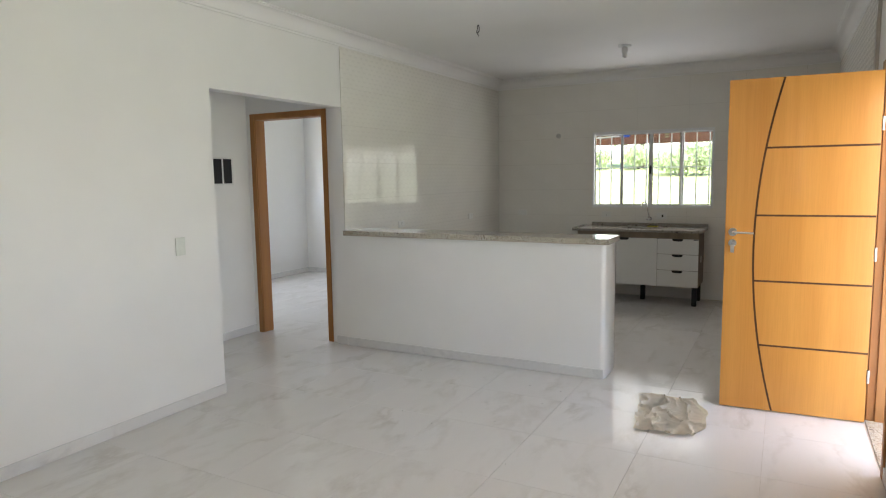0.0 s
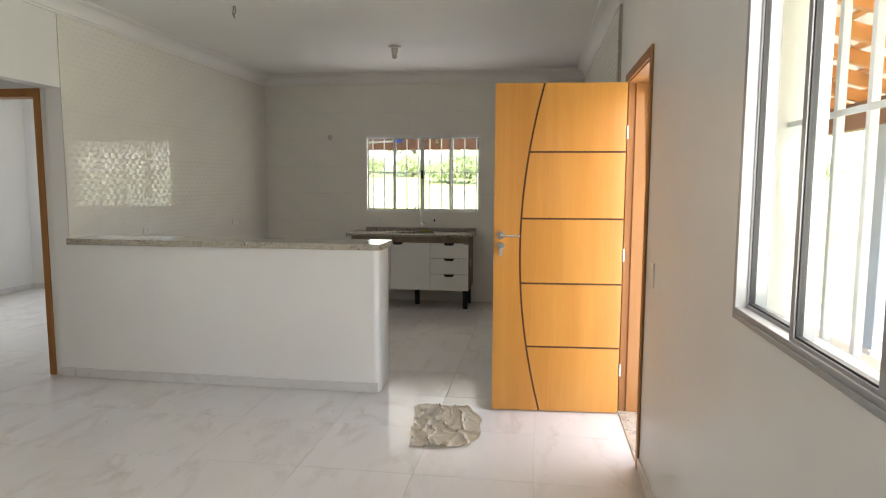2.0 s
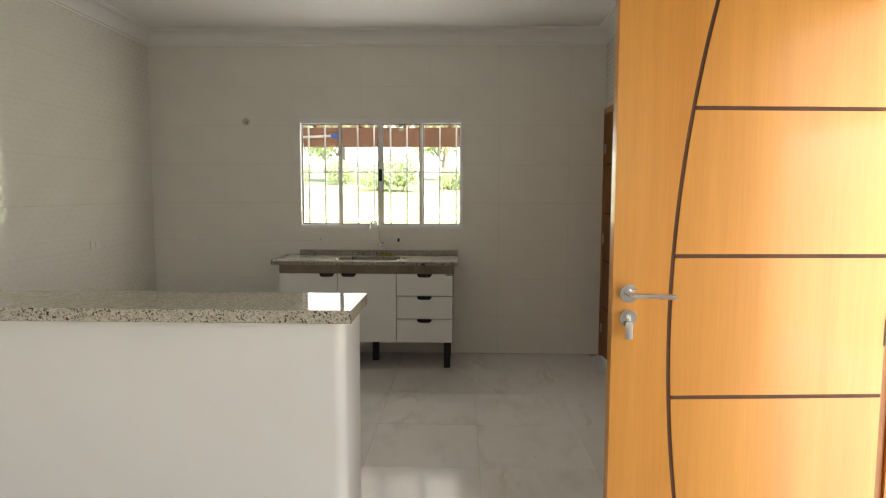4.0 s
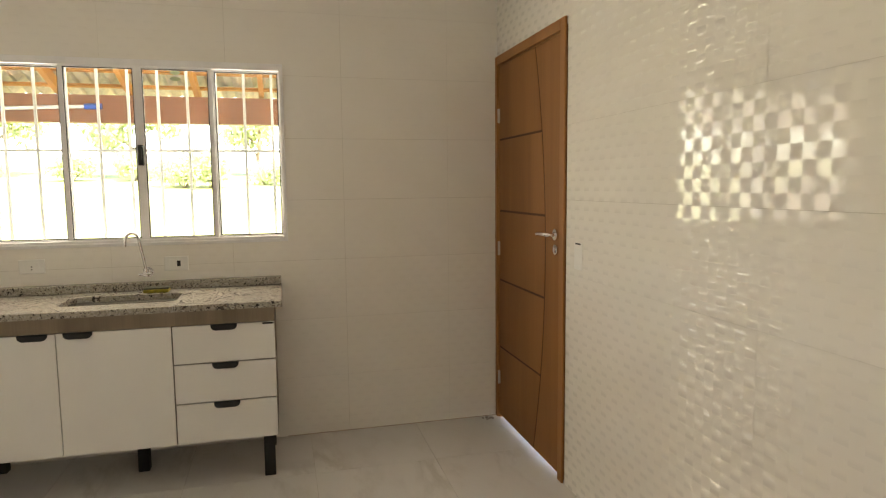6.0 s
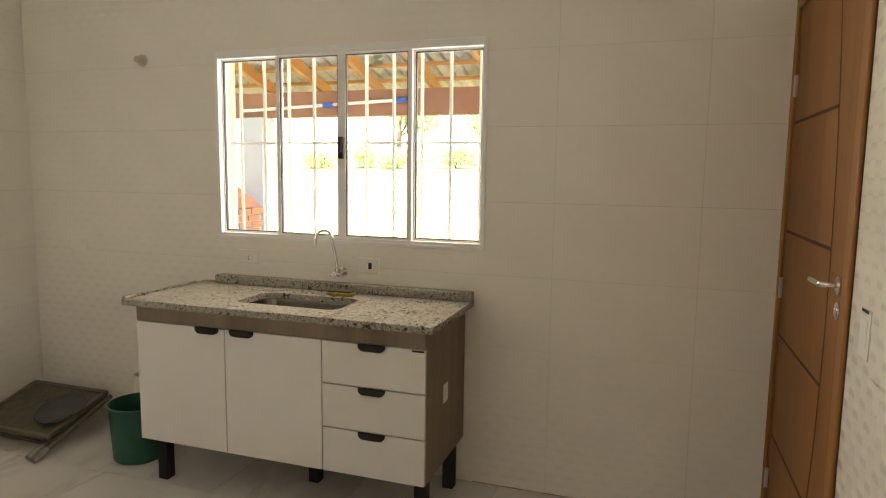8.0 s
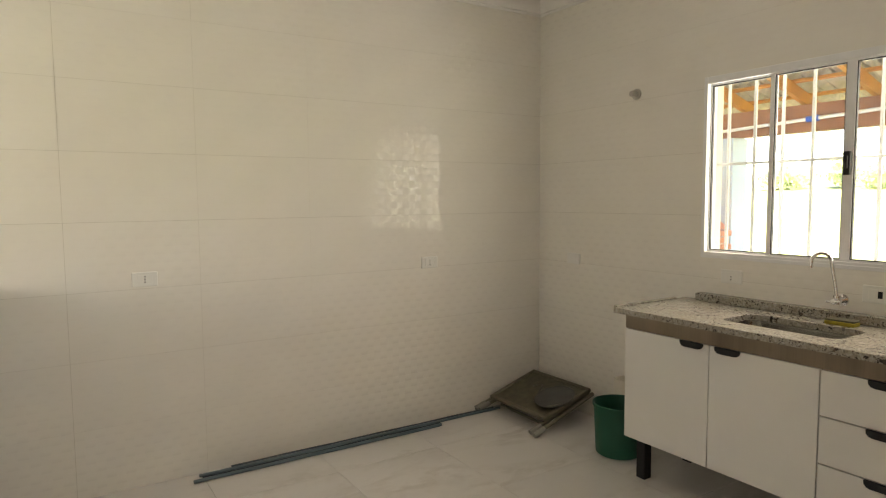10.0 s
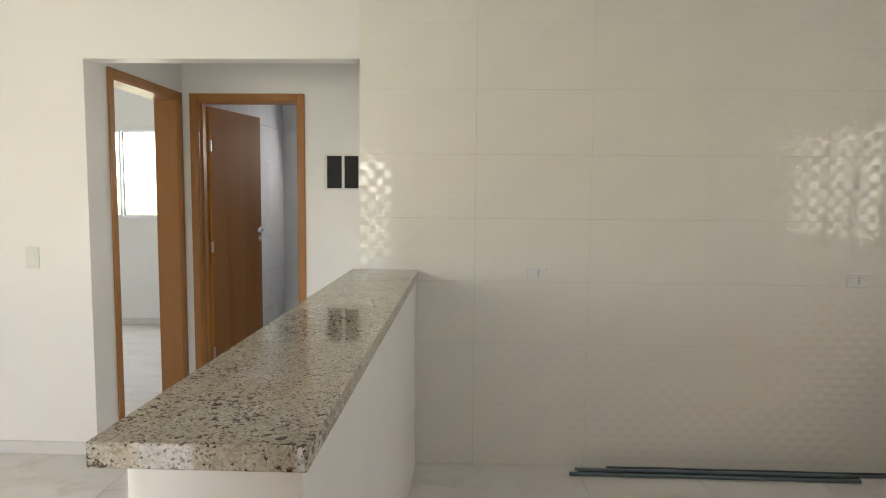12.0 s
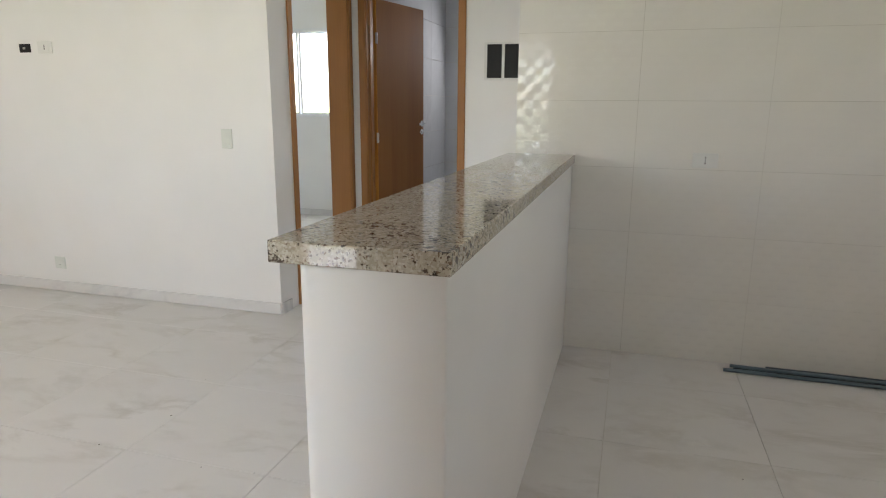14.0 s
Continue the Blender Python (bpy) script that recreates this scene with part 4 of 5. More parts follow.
bm = tube(bmesh.new(), [(-0.08 + 0.02 * k, 0.22 + 0.05 * math.sin(k * 0.9), 0.046 + 0.004 * math.cos(k)) for k in range(11)], 0.004, 8)
bm.transform(fold)
hose = part("cord", bm, plain("grey_cord", (0.12, 0.115, 0.10), 0.6), tin, "grey cord", True)

for ob in (stool, tin):
    ob.matrix_basis = Matrix.Translation((0, -0.03, 0)) @ ob.matrix_basis

# floor cloth by the entry
N = 44
bm = bmesh.new()
A, B, C, D = Vector((-1.215, -4.41, 0)), Vector((-0.875, -4.35, 0)), Vector((-0.945, -3.735, 0)), Vector((-1.285, -3.735, 0))
grid = []
for i in range(N + 1):
    row = []
    for j in range(N + 1):
        u, v = i / N, j / N
        p = A * (1 - u) * (1 - v) + B * u * (1 - v) + C * u * v + D * (1 - u) * v
        w = Vector((noise.noise((p.x * 7, p.y * 7, 1)), noise.noise((p.x * 7, p.y * 7, 5)), 0)) * 0.035
        w.x += 0.07 * math.sin(v * 3.1) * (u - 0.05)
        ridge = abs(noise.noise((p.x * 9, p.y * 6, 3)))
        ridge2 = abs(noise.noise((p.x * 15 + 4, p.y * 13, 8)))
        z = 0.003 + 0.015 * max(0, 1 - ridge * 13) + 0.006 * max(0, 1 - ridge2 * 9) + 0.0015 * noise.noise((p.x * 60, p.y * 60, 0))
        edge = min(u, v, 1 - u, 1 - v)
        z += 0.012 * max(0, 1 - edge * 22) * (0.75 + 0.4 * noise.noise((p.x * 22, p.y * 22, 2)))
        row.append(bm.verts.new(p + w + Vector((0, 0, max(0.003, z)))))
    grid.append(row)
for i in range(N):
    for j in range(N):
        bm.faces.new((grid[i][j], grid[i + 1][j], grid[i + 1][j + 1], grid[i][j + 1]))
bmesh.ops.solidify(bm, geom=list(bm.faces), thickness=0.002)
rag = part("floor_cloth", bm, plain("unbleached_cotton", (0.90, 0.83, 0.70), 0.95, 0, 0.05, 28, 0.0005), None, "", True)
tagged(rag, "crumpled beige cotton floor cloth on the tiles", "cloth")

# crumbs of mortar by the kitchen door, grit on the floor
CRUMB = plain("mortar_crumb", (0.36, 0.33, 0.29), 0.95, 0, 0.3, 60, 0.002)
rng = random.Random(3)


def chips(name, spots, size, label, mat):
    bm = bmesh.new()
    for x, y in spots:
        s = size * rng.uniform(0.5, 1.3)
        m = Matrix.Translation((x, y, s * 0.22)) @ Matrix.Rotation(rng.uniform(0, 6), 4, "Z") @ Matrix.Diagonal((s, s * rng.uniform(0.4, 0.9), s * 0.45, 1))
        bmesh.ops.create_icosphere(bm, subdivisions=1, radius=0.5, matrix=m)
    ob = part(name, bm, mat, None)
    return tagged(ob, label, "debris", "", "stuff")


chips("mortar_crumbs", [(-0.05 - abs(rng.gauss(0, 0.03)), -0.045 - abs(rng.gauss(0, 0.02))) for _ in range(9)], 0.022, "grey mortar crumbs in the corner by the kitchen door", CRUMB)
chips("floor_grit", [(rng.uniform(-3.2, -1.7), rng.uniform(-5.3, -3.7)) for _ in range(16)] + [(rng.uniform(-2.9, -0.5), rng.uniform(-2.9, -0.7)) for _ in range(9)], 0.007, "small dark specks of building grit on the floor", plain("dark_grit", (0.10, 0.085, 0.07), 0.9, 0, 0.3, 60))
structure("grout_trim", boxed(-1.25, -0.01, -0.0115, -0.0078, 0.0003, 0.004, 0.001), plain("stained_grout", (0.42, 0.34, 0.25), 0.9, 0, 0.5, 12), "stained grout line at the foot of the tiling", "trim")

# ---- outside ----
LAWN = plain("mown_lawn", (0.17, 0.185, 0.06), 0.95, 0, 0.3, 1.3, 0.02)
PAVE = plain("grey_porch_tile", (0.33, 0.335, 0.35), 0.45, 0, 0.10, 6)
RAFTER = wood("orange_rafter_wood", (0.62, 0.28, 0.08), (0.48, 0.20, 0.05), 0.6, 0.8, 0)
BEAMW = wood("red_brown_beam", (0.28, 0.115, 0.055), (0.20, 0.075, 0.035), 0.6, 0.8, 0)
CLAY = plain("grey_weathered_roof_tile", (0.62, 0.55, 0.47), 0.85, 0, 0.3, 14, 0.002)
COLUMN = plain("blue_white_column_paint", (0.42, 0.45, 0.50), 0.6, 0, 0.04, 6)
BRICK = plain("orange_brick", (0.50, 0.19, 0.10), 0.8, 0, 0.2, 18, 0.002)
MORTAR = plain("mortar", (0.52, 0.48, 0.43), 0.9, 0, 0.1, 20)
LEAF = plain("foliage", (0.25, 0.30, 0.16), 0.7, 0, 0.4, 4)
through_leaf = LEAF.node_tree.nodes.new("ShaderNodeBsdfTranslucent")   # leaves let the sun through
through_leaf.inputs["Color"].default_value = (0.50, 0.55, 0.30, 1)
both_sides = LEAF.node_tree.nodes.new("ShaderNodeMixShader")
both_sides.inputs["Fac"].default_value = 0.45
LEAF.node_tree.links.new(LEAF.node_tree.nodes["Principled BSDF"].outputs["BSDF"], both_sides.inputs[1])
LEAF.node_tree.links.new(through_leaf.outputs["BSDF"], both_sides.inputs[2])
LEAF.node_tree.links.new(both_sides.outputs["Shader"], LEAF.node_tree.nodes["Material Output"].inputs["Surface"])
BARK = plain("bark", (0.13, 0.09, 0.06), 0.9, 0, 0.3, 20)

bm = bmesh.new()
n = 60
xs = [-300, -120] + [-60 + 120 * k / n for k in range(n + 1)] + [120, 300]
ys = [-300, -120] + [-60 + 130 * k / n for k in range(n + 1)] + [140, 400]


def ground_z(x, y):
    r = max(0, y - 7) * 0.07 * (1 - 0.012 * max(-40, min(20, x)))
    return -0.24 + min(r, 3.2) + (0.05 * noise.noise((x * 0.2, y * 0.2, 0)) if abs(x) > 9 or y > 6 or y < -13 else 0)


gv = [[bm.verts.new((x, y, ground_z(x, y))) for y in ys] for x in xs]
for i in range(len(xs) - 1):
    for j in range(len(ys) - 1):
        bm.faces.new((gv[i][j], gv[i + 1][j], gv[i + 1][j + 1], gv[i][j + 1]))
structure("ground", bm, LAWN, "sunlit mown grass sloping up behind the house", "lawn", True)
porch = structure("pavement", boxed(-8.2, 3.1, -10.5, 3.9, -0.45, -0.127), MORTAR, "porch slab round the house", "pavement")
# house plinth
structure("plinth", boxed(-7.52, 0.174, -9.15, 0.15, -0.30, -0.151), MORTAR, "concrete plinth under the house", "plinth")

north_beam = part("porch_beam", boxed(-8.0, 2.65, 3.22, 3.36, 2.04, 2.30, 0.004), BEAMW, None)
tagged(north_beam, "red-brown timber porch beam behind the kitchen", "beam")
east_beam = part("porch_beam", boxed(2.51, 2.65, -10.3, 3.21, 2.0, 2.26, 0.004), BEAMW, None)
tagged(east_beam, "red-brown timber porch beam along the entry side", "beam")
S = 0.30


def column(x, y, h):
    c = thing("porch_column", (x, y, -0.127), "square bluish-white plastered porch column", "column", "porch columns")
    part("shaft", boxed(x - 0.13, x + 0.13, y - 0.13, y + 0.13, -0.127, h, 0.006), COLUMN, c)
    part("base", boxed(x - 0.145, x + 0.145, y - 0.145, y + 0.145, -0.127, 0.0, 0.006), CLAY, c)


column(-4.66, 3.29, 2.04)
column(-1.05, 3.29, 2.04)
column(2.58, 2.93, 2.0)
column(2.58, -1.6, 2.0)
column(2.58, -9.2, 2.0)

north_roof = thing("porch_roof", (-3.5, 1.8, 2.3), "porch roof of wavy clay tiles on orange rafters", "roof")
ang = math.atan(S)
for k in range(13):
    x = -7.6 + 0.62 * k
    m = Matrix.Translation((x, 3.75, 2.305 - 0.45 * S + 0.0)) @ Matrix.Rotation(-ang, 4, "X")
    part("rafter", boxed(-0.024, 0.024, -3.6 / math.cos(ang), 0.0, 0.0, 0.11, 0.003, m=m), RAFTER, north_roof)
for k in range(11):
    m = Matrix.Translation((0, 3.75, 2.305 - 0.45 * S)) @ Matrix.Rotation(-ang, 4, "X")
    part("batten", boxed(-7.9, 0.15, -0.06 - 0.335 * k - 0.03, -0.06 - 0.335 * k, 0.111, 0.141, m=m), RAFTER, north_roof)


def wave_tile(length):
    """One wavy roof tile, 0.28 wide: two ribs and two pans."""
    bm = bmesh.new()
    prof = [(-0.142 + 0.284 * k / 16, 0.026 * math.cos(math.pi * 4.2 * (k / 16 - 0.3))) for k in range(17)]
    for y, dz in ((0.0, 0.0),):
        a = [[bm.verts.new((x, yy, z + h + (0.022 if yy else 0.0) * 0)) for x, z in prof] for yy, h in ((0, 0.02), (-length, -0.0))]
        b = [[bm.verts.new((x, yy, z + h + 0.014)) for x, z in prof] for yy, h in ((0, 0.02), (-length, -0.0))]
        for k in range(16):
            bm.faces.new((a[0][k], a[0][k + 1], a[1][k + 1], a[1][k]))
            bm.faces.new((b[0][k + 1], b[0][k], b[1][k], b[1][k + 1]))
            bm.faces.new((a[0][k + 1], a[0][k], b[0][k], b[0][k + 1]))
    return finish(bm, CLAY, True)


tile_mesh = wave_tile(0.41)
roof_m = Matrix.Translation((0, 3.75, 2.305 - 0.45 * S)) @ Matrix.Rotation(-ang, 4, "X")
for r in range(5):
    for c in range(26):
        ob = new("roof_tile", tile_mesh)
        ob.parent = north_roof
        ob.matrix_basis = world_of(north_roof).inverted() @ roof_m @ Matrix.Translation((-7.3 + 0.27 * c, -0.0 - 0.335 * r, 0.178 + random.uniform(-0.002, 0.002)))


def far_courses(m, rows, cols, x0, parent, name):
    """The rest of a roof's courses, joined."""
    bm = bmesh.new()
    for r in rows:
        prev = None
        for c in range(cols * 6 + 1):
            x = x0 + 0.135 * c / 6
            z = 0.178 + 0.026 * math.cos(2 * math.pi * (c / 6))
            pair = [bm.verts.new(m @ Vector((x, -0.335 * r, z + 0.02))), bm.verts.new(m @ Vector((x, -0.335 * r - 0.41, z)))]
            if prev:
                bm.faces.new((prev[0], pair[0], pair[1], prev[1]))
            prev = pair
    bmesh.ops.solidify(bm, geom=list(bm.faces), thickness=0.012)
    return tagged(part(name, bm, CLAY, parent, "", True), kind="stuff")


far_courses(roof_m, range(5, 11), 59, -7.9, north_roof, "roof_courses")

east_roof = thing("porch_roof", (1.3, -4, 2.3), "porch roof of wavy clay tiles along the entry side", "roof")
em = Matrix.Translation((3.0, 0, 2.265 - 0.43 * S)) @ Matrix.Rotation(radians(-90), 4, "Z") @ Matrix.Rotation(-ang, 4, "X")
for k in range(24):
    part("rafter", boxed(-0.03 + 10.2 - 0.58 * k, 0.03 + 10.2 - 0.58 * k, -2.85 / math.cos(ang), 0.0, 0.0, 0.11, 0.003, m=em), RAFTER, east_roof)
for k in range(9):
    part("batten", boxed(-3.6, 10.4, -0.06 - 0.335 * k - 0.04, -0.06 - 0.335 * k, 0.111, 0.141, m=em), RAFTER, east_roof)
far_courses(em, range(0, 9), 103, -3.6, east_roof, "roof_courses")

# broom handle laid along the beam
POLE = plain("white_pole", (0.72, 0.70, 0.66), 0.45)
BLUE = plain("blue_plastic", (0.02, 0.09, 0.45), 0.4)
pole = thing("broom_pole", (-3.4, 3.2, 2.15), "white pole with blue clips hung on the beam", "pole")
part("shaft", rodded((-4.79, 3.196, 2.113), (-3.02, 3.196, 2.185), 0.017, 12), POLE, pole, "", True)
for x0, x1 in ((-3.80, -3.69), (-3.02, -2.87)):
    part("clip", rodded((x0, 3.196, 2.113 + 0.0407 * (x0 + 4.79)), (x1, 3.196, 2.113 + 0.0407 * (x1 + 4.79)), 0.028, 12), BLUE, pole, "blue plastic clip", True)

# brick barbecue on the porch
grill = thing("brick_barbecue", (-4.90, 2.5, -0.127), "orange brick barbecue on the porch", "barbecue")
part("core", boxed(-5.40, -4.37, 2.22, 2.88, -0.127, 1.085), MORTAR, grill)
brick_mesh = finish(boxed(-0.1, 0.1, -0.05, 0.05, -0.0275, 0.0275, 0.003, 1), BRICK)
bw = world_of(grill).inverted()
for r in range(18):
    z = -0.095 + 0.068 * r
    for c in range(5):
        x = -5.29 + 0.212 * c + (0.05 if r % 2 else -0.05)
        ob = new("brick", brick_mesh)
        ob.parent = grill
        ob.matrix_basis = bw @ Matrix.Translation((x, 2.235, z))
    for c in range(3):
        ob = new("brick", brick_mesh)
        ob.parent = grill
        ob.matrix_basis = bw @ Matrix.Translation((-4.39, 2.33 + 0.212 * c + (0.03 if r % 2 else -0.03), z)) @ Matrix.Rotation(radians(90), 4, "Z")
hood = bmesh.new()
lo = [hood.verts.new(p) for p in ((-5.40, 2.2, 1.10), (-4.37, 2.2, 1.10), (-4.37, 2.9, 1.10), (-5.40, 2.9, 1.10))]
hi = [hood.verts.new(p) for p in ((-5.10, 2.4, 1.42), (-4.70, 2.4, 1.42), (-4.70, 2.75, 1.42), (-5.10, 2.75, 1.42))]
hood.faces.new(lo)
hood.faces.new(hi[::-1])
for k in range(4):
    hood.faces.new((lo[k], lo[(k + 1) % 4], hi[(k + 1) % 4], hi[k]))
part("hood", hood, BRICK, grill)


# trees and bushes
def crown(bm, centre, radii, count, size, rng):
    for _ in range(count):
        d = Vector((rng.gauss(0, 1), rng.gauss(0, 1), rng.gauss(0, 1))).normalized()
        k = rng.random() ** 0.45 * (1 + 0.35 * noise.noise(d * 2.3 + Vector(centre)))
        p = Vector(centre) + Vector((d.x * radii[0], d.y * radii[1], d.z * radii[2])) * k
        q = Euler((rng.uniform(0, 6.3), rng.uniform(0, 6.3), rng.uniform(0, 6.3))).to_matrix()
        s = size * rng.uniform(0.5, 1.3)
        vs = [bm.verts.new(p + q @ Vector(c) * s) for c in ((-1, 0, 0), (0, -0.45, 0.1), (1, 0, 0), (0, 0.45, 0.1))]
        bm.faces.new(vs)


def tree(name, x, y, h, spread, seed, label, category):
    rng = random.Random(seed)
    z = ground_z(x, y) - 0.05
    th = thing(name, (x, y, z), label, category)
    bm = bmesh.new()
    bend = [Vector((x + 0.15 * h * noise.noise((seed, k * 0.4, 0)) * k / 5, y + 0.15 * h * noise.noise((seed, k * 0.4, 5)) * k / 5, z + h * 0.6 * k / 5)) for k in range(6)]
    for k in range(5):
        rod(bm, bend[k], bend[k + 1], h * 0.03 * (1 - k * 0.13), 10, h * 0.03 * (1 - (k + 1) * 0.13))
    tips = []
    for k in range(5):
        a = rng.uniform(0, 6.3)
        base = bend[2 + k % 4]
        tip = base + Vector((math.cos(a) * spread * 0.6, math.sin(a) * spread * 0.6, h * rng.uniform(0.12, 0.3)))
        rod(bm, base, tip, h * 0.012, 6, h * 0.004)
        tips.append(tip)
    part("trunk", bm, BARK, th, "", True)
    bm = bmesh.new()
    for tip in tips + [bend[5]]:
        crown(bm, tip, (spread * 0.5, spread * 0.5, h * 0.2), 420, 0.05 * h ** 0.5 * 1.6, rng)
    part("crown", bm, LEAF, th)


def bush(x, y, r, h, seed):
    rng = random.Random(seed)
    z = ground_z(x, y)
    th = thing("bush", (x, y, z), "green bush at the edge of the lawn", "bush", "bushes round the lawn")
    bm = bmesh.new()
    for k in range(4):
        a = rng.uniform(0, 6.3)
        rod(bm, (x, y, z - 0.05), (x + r * 0.5 * math.cos(a), y + r * 0.5 * math.sin(a), z + h * 0.5), 0.03, 6, 0.01)
    part("stem", bm, BARK, th)
    bm = bmesh.new()
    for k in range(5):
        crown(bm, (x + rng.uniform(-0.6, 0.6) * r, y + rng.uniform(-0.6, 0.6) * r, z + h * rng.uniform(0.3, 0.62)), (r * 0.55, r * 0.55, h * 0.38), 330, 0.11, rng)
    part("leaves", bm, LEAF, th)


rng = random.Random(7)
for k in range(15):
    bush(-19 + 2.5 * k + rng.uniform(-0.8, 0.8), 31 + rng.uniform(-2, 3), rng.uniform(1.2, 2.0), rng.uniform(1.2, 2.6), 100 + k)
for k in range(9):
    bush(24 + rng.uniform(-2, 4), -6 + 4.2 * k + rng.uniform(-1, 1), rng.uniform(1.2, 2.2), rng.uniform(1.2, 2.4), 200 + k)
for k, (x, y, h) in enumerate(((-9, 36, 6.5), (-2.5, 39, 5.5), (4, 36, 7), (11, 35, 6), (-16, 35, 7), (27, 14, 6), (28, 27, 7.5), (30, 2, 6))):
    tree("tree", x, y, h, h * 0.42, 300 + k, "leafy green tree beyond the lawn", "tree")

# ---- pieces of the floor and walls, last ----
def bevelled(x0, x1, y0, y1, z0, z1, lip):
    """A thin slab whose top edges are eased."""
    bm = bmesh.new()
    rings = [[bm.verts.new(p) for p in ((x0 + d, y0 + d, z), (x1 - d, y0 + d, z), (x1 - d, y1 - d, z), (x0 + d, y1 - d, z))] for d, z in ((0, z0), (0, z1 - lip), (lip, z1))]
    for a, b in zip(rings, rings[1:]):
        for k in range(4):
            bm.faces.new((a[k], a[(k + 1) % 4], b[(k + 1) % 4], b[k]))
    bm.faces.new(rings[-1])
    return bm


cache = {}


def piece(name, key, build, parent, m):
    if key not in cache:
        cache[key] = build()
    ob = new(name, cache[key])
    ob.parent = parent
    ob.matrix_basis = world_of(parent).inverted() @ m
    return ob


P = 0.61
gx = [-7.4] + sorted(-0.515 - P * k for k in range(12) if -0.515 - P * k > -7.4) + [0.024]
gy = [-9.0] + sorted([-4.11 - P * k for k in range(9) if -4.11 - P * k > -8.98] + [-3.53] + [-0.52 - P * k for k in range(5)]) + [0.0]
for x0, x1 in zip(gx, gx[1:]):
    for y0, y1 in zip(gy, gy[1:]):
        w, d = round(x1 - x0 - 0.0017, 4), round(y1 - y0 - 0.0017, 4)
        m = Matrix.Translation(((x0 + x1) / 2, (y0 + y1) / 2, random.uniform(-0.0004, 0.0)))
        piece("floor_tile", ("floor", w, d), lambda: finish(bevelled(-w / 2, w / 2, -d / 2, d / 2, -0.009, 0.0, 0.0006), FLOOR), floor, m)
gx = [-8.2] + [-8.0 + 0.62 * k for k in range(18)] + [3.1]
gy = [-10.5] + [-10.2 + 0.62 * k for k in range(23)] + [3.9]
for x0, x1 in zip(gx, gx[1:]):
    for y0, y1 in zip(gy, gy[1:]):
        if x0 > -0.5 and -8.5 < y0 or (y0 > -0.5 and x0 > -6):
            w, d = round(x1 - x0 - 0.006, 4), round(y1 - y0 - 0.006, 4)
            if w > 0.02 and d > 0.02:
                piece("paving_tile", ("pave", w, d), lambda: finish(bevelled(-w / 2, w / 2, -d / 2, d / 2, -0.009, 0.0, 0.0015), PAVE), porch, Matrix.Translation(((x0 + x1) / 2, (y0 + y1) / 2, -0.123)))


def minus(rect, hole):
    """What is left of a rectangle once a hole is taken out of it."""
    a0, a1, b0, b1 = rect
    c0, c1, d0, d1 = hole
    if c0 >= a1 or c1 <= a0 or d0 >= b1 or d1 <= b0:
        return [rect]
    out = []
    if c0 > a0:
        out.append((a0, c0, b0, b1))
    if c1 < a1:
        out.append((c1, a1, b0, b1))
    m0, m1 = max(a0, c0), min(a1, c1)
    if d0 > b0:
        out.append((m0, m1, b0, d0))
    if d1 < b1:
        out.append((m0, m1, d1, b1))
    return out




def relief_mesh(a0, a1, b0, b1):
    """The part of a tile between a0, a1 and b0, b1: squares that are flat and bowed by turns, and its edges."""
    verts, faces, smooth = [], [], []
    y0, y1 = 0.0036, 0.0075
    for i in range(int(a0 / CW), int(math.ceil(a1 / CW))):
        for j in range(int(b0 / CH), int(math.ceil(b1 / CH))):
            x0, x1, z0, z1 = max(a0, i * CW), min(a1, (i + 1) * CW), max(b0, j * CH), min(b1, (j + 1) * CH)
            if x1 - x0 < 0.0005 or z1 - z0 < 0.0005:
                continue
            bowed = (i + j) % 2 and z1 - z0 > 0.9 * CH
            n = 4 if bowed else 1
            us = (0.0, 0.05, 0.95, 1.0) if bowed and x1 - x0 > 0.012 else (0.0, 1.0)
            k0, w = len(verts), len(us)
            for k in range(n + 1):
                v = k / n
                rise = 4 * BOW * v * (1 - v) if w > 2 else 0.0
                verts += [(x0 + (x1 - x0) * u, y1 + rise * (0.0 if u in (0.0, 1.0) else 1.0), z0 + (z1 - z0) * v) for u in us]
            for k in range(n):
                for c in range(w - 1):
                    q = k0 + w * k + c
                    faces.append((q, q + w, q + w + 1, q + 1))
                    smooth.append(w > 2)
    k0 = len(verts)
    verts += [(x, y, z) for y in (y0, y1) for x, z in ((a0, b0), (a1, b0), (a1, b1), (a0, b1))]
    for k in range(4):
        faces.append((k0 + k, k0 + (k + 1) % 4, k0 + 4 + (k + 1) % 4, k0 + 4 + k))
        smooth.append(False)
    me = bpy.data.meshes.new("mesh")
    me.from_pydata(verts, [], faces)
    me.polygons.foreach_set("use_smooth", smooth)
    me.materials.append(TILE)
    return me


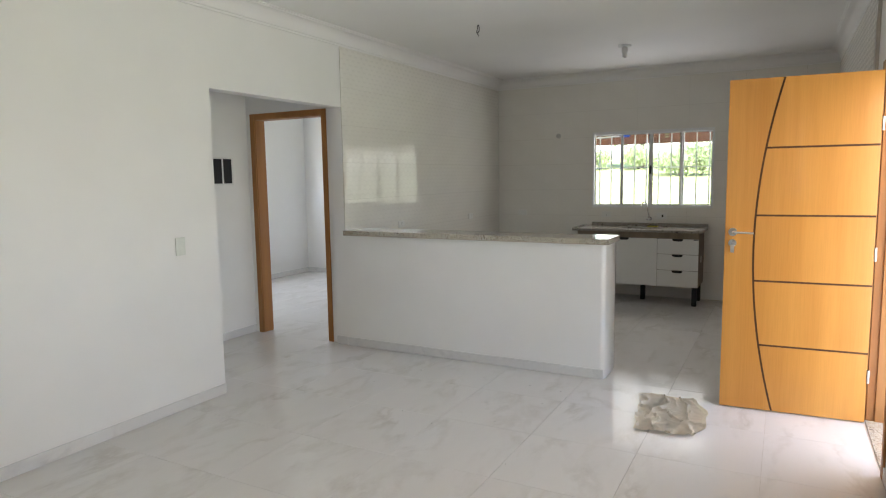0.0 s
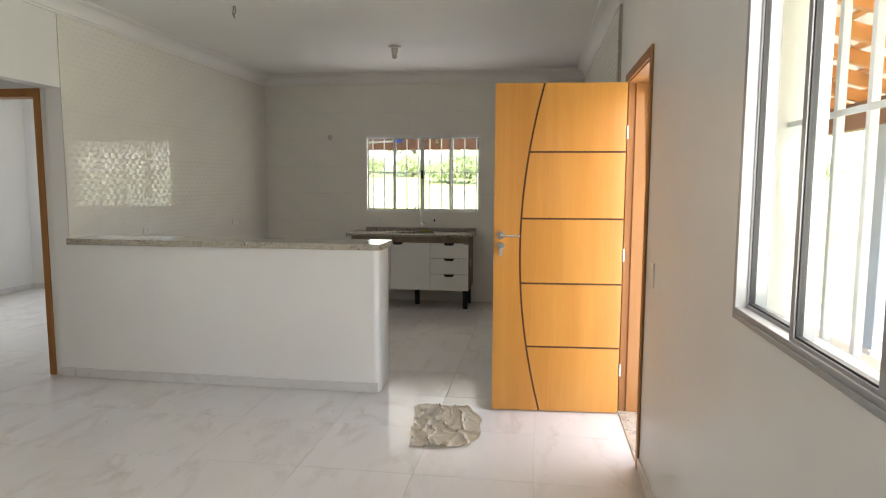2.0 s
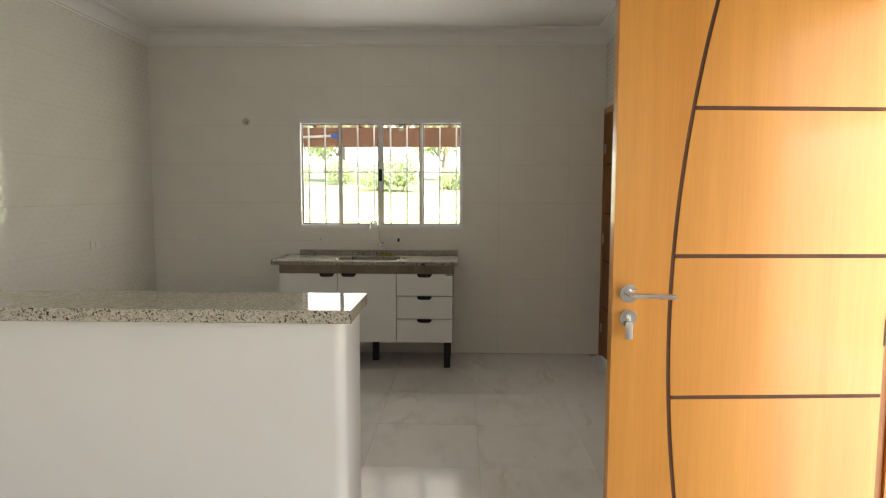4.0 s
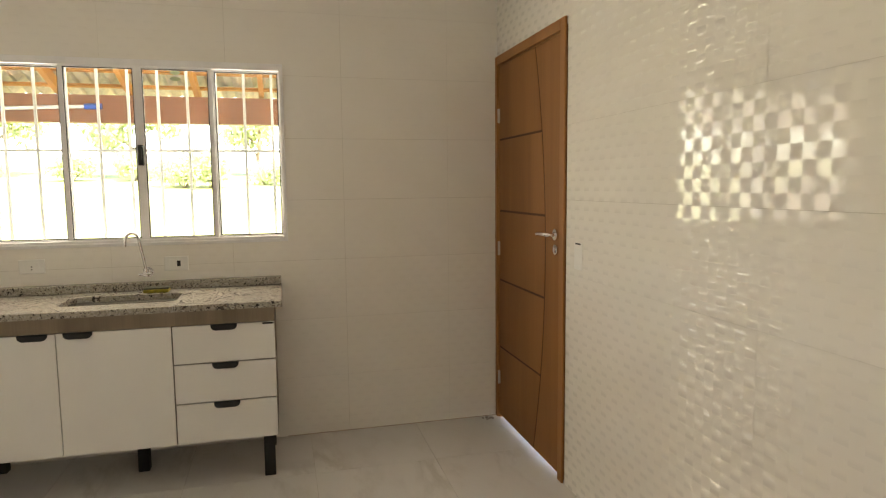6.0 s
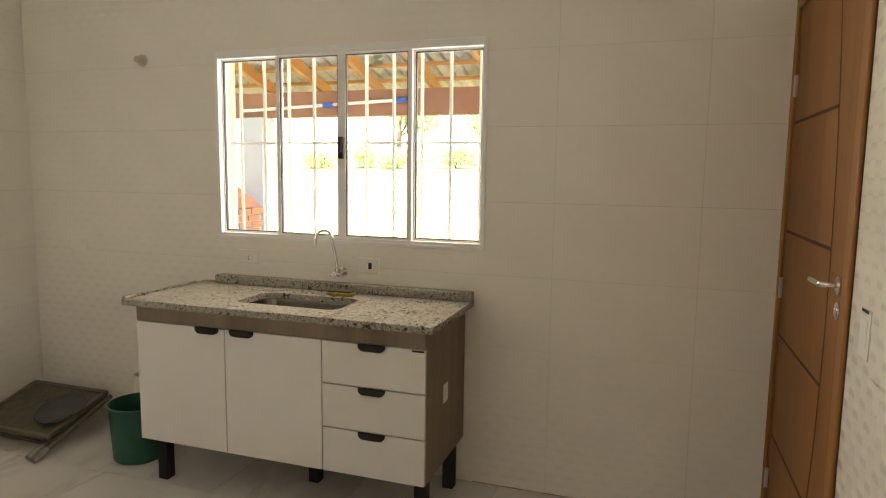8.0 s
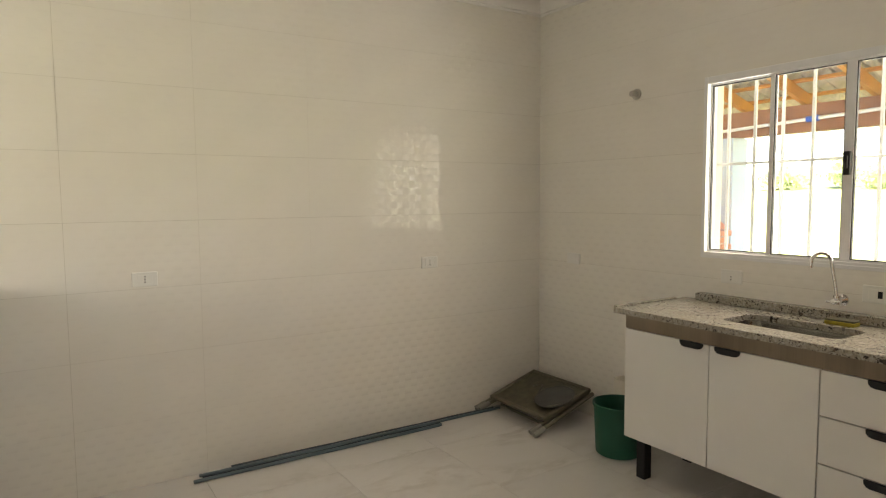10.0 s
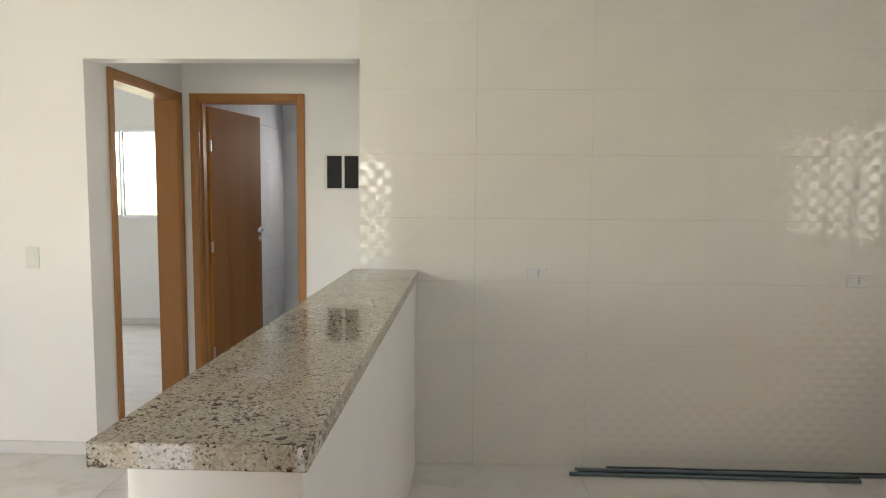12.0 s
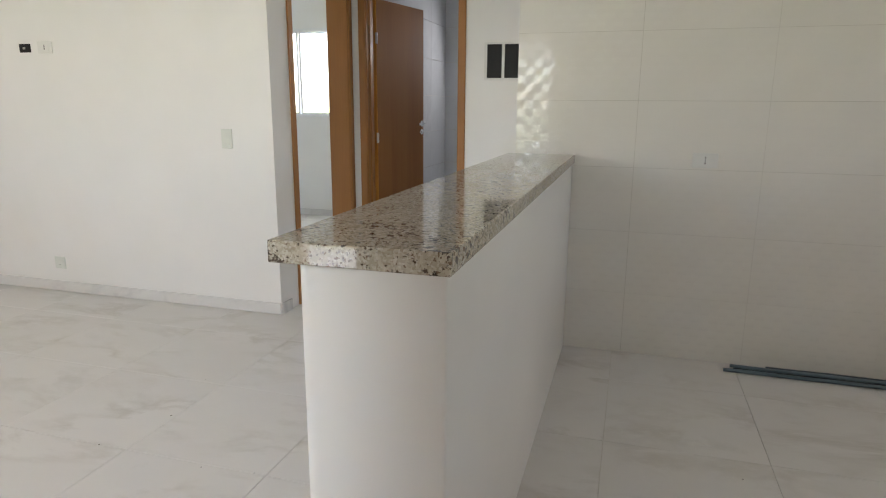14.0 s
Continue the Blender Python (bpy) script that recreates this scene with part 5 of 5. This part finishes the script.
def tiling(parent, place, us, lo, hi, zmax, holes, bed=0.0002):
    """Relief tiles on a wall: local x along it, y out of the wall, z up."""
    bm = bmesh.new()
    rects = [(lo, hi, 0.0, zmax)]
    for h in holes:
        rects = [q for r in rects for q in minus(r, h)]
    for a0, a1, b0, b1 in rects:
        box(bm, a0, a1, bed, 0.0036, b0, b1)
    bm.transform(place)
    part("grout", bm, WALLGROUT, parent)
    us = [lo] + [u for u in us if lo + 0.02 < u < hi - 0.02] + [hi]
    zs = [0.0] + [0.333 * k for k in range(1, 9) if 0.333 * k < zmax - 0.02] + [zmax]
    for u0, u1 in zip(us, us[1:]):
        for z0, z1 in zip(zs, zs[1:]):
            rects = [(u0 + 0.0008, u1 - 0.0008, z0 + 0.0008, z1 - 0.0008)]
            for h in holes:
                rects = [q for r in rects for q in minus(r, h)]
            for a0, a1, b0, b1 in rects:
                if a1 - a0 < 0.01 or b1 - b0 < 0.01:
                    continue
                key = ("tile", round(a0 - u0, 4), round(a1 - u0, 4), round(b0 - z0, 4), round(b1 - z0, 4))

                piece_of = key
                tilt = Matrix.Rotation(random.uniform(-0.0012, 0.0012), 4, "X") @ Matrix.Rotation(random.uniform(-0.0012, 0.0012), 4, "Z")
                piece("wall_tile", key, lambda: relief_mesh(*piece_of[1:]), parent, place @ Matrix.Translation((u0, 0, z0)) @ tilt)


# north wall: x runs west from the corner
tiling(wall_north, Matrix(((-1, 0, 0, 0), (0, -1, 0, 0), (0, 0, 1, 0), (0, 0, 0, 1))), [0.303 + 0.6 * k for k in range(7)], 0.0, -XW, 2.675,
       [(-KW[1] - 0.005, -KW[0] + 0.005, KW[2] - 0.005, KW[3] + 0.005)])
# west wall: x runs north from the hall opening
tiling(wall_west, Matrix(((0, 1, 0, XW), (1, 0, 0, -3.525), (0, 0, 1, 0), (0, 0, 0, 1))), [0.61 + 0.6 * k for k in range(6)], 0.0, 3.517, 2.675, [(-0.01, 0.302, 0, 1.014)])
# east wall: x runs south from the corner
tiling(wall_east, Matrix(((0, -1, 0, 0.0075), (-1, 0, 0, 0), (0, 0, 1, 0), (0, 0, 0, 1))), [0.35 + 0.6 * k for k in range(6)], 0.0075, 3.22, 2.675, [(-0.01, 0.951, 0, 2.14)], -0.0163)
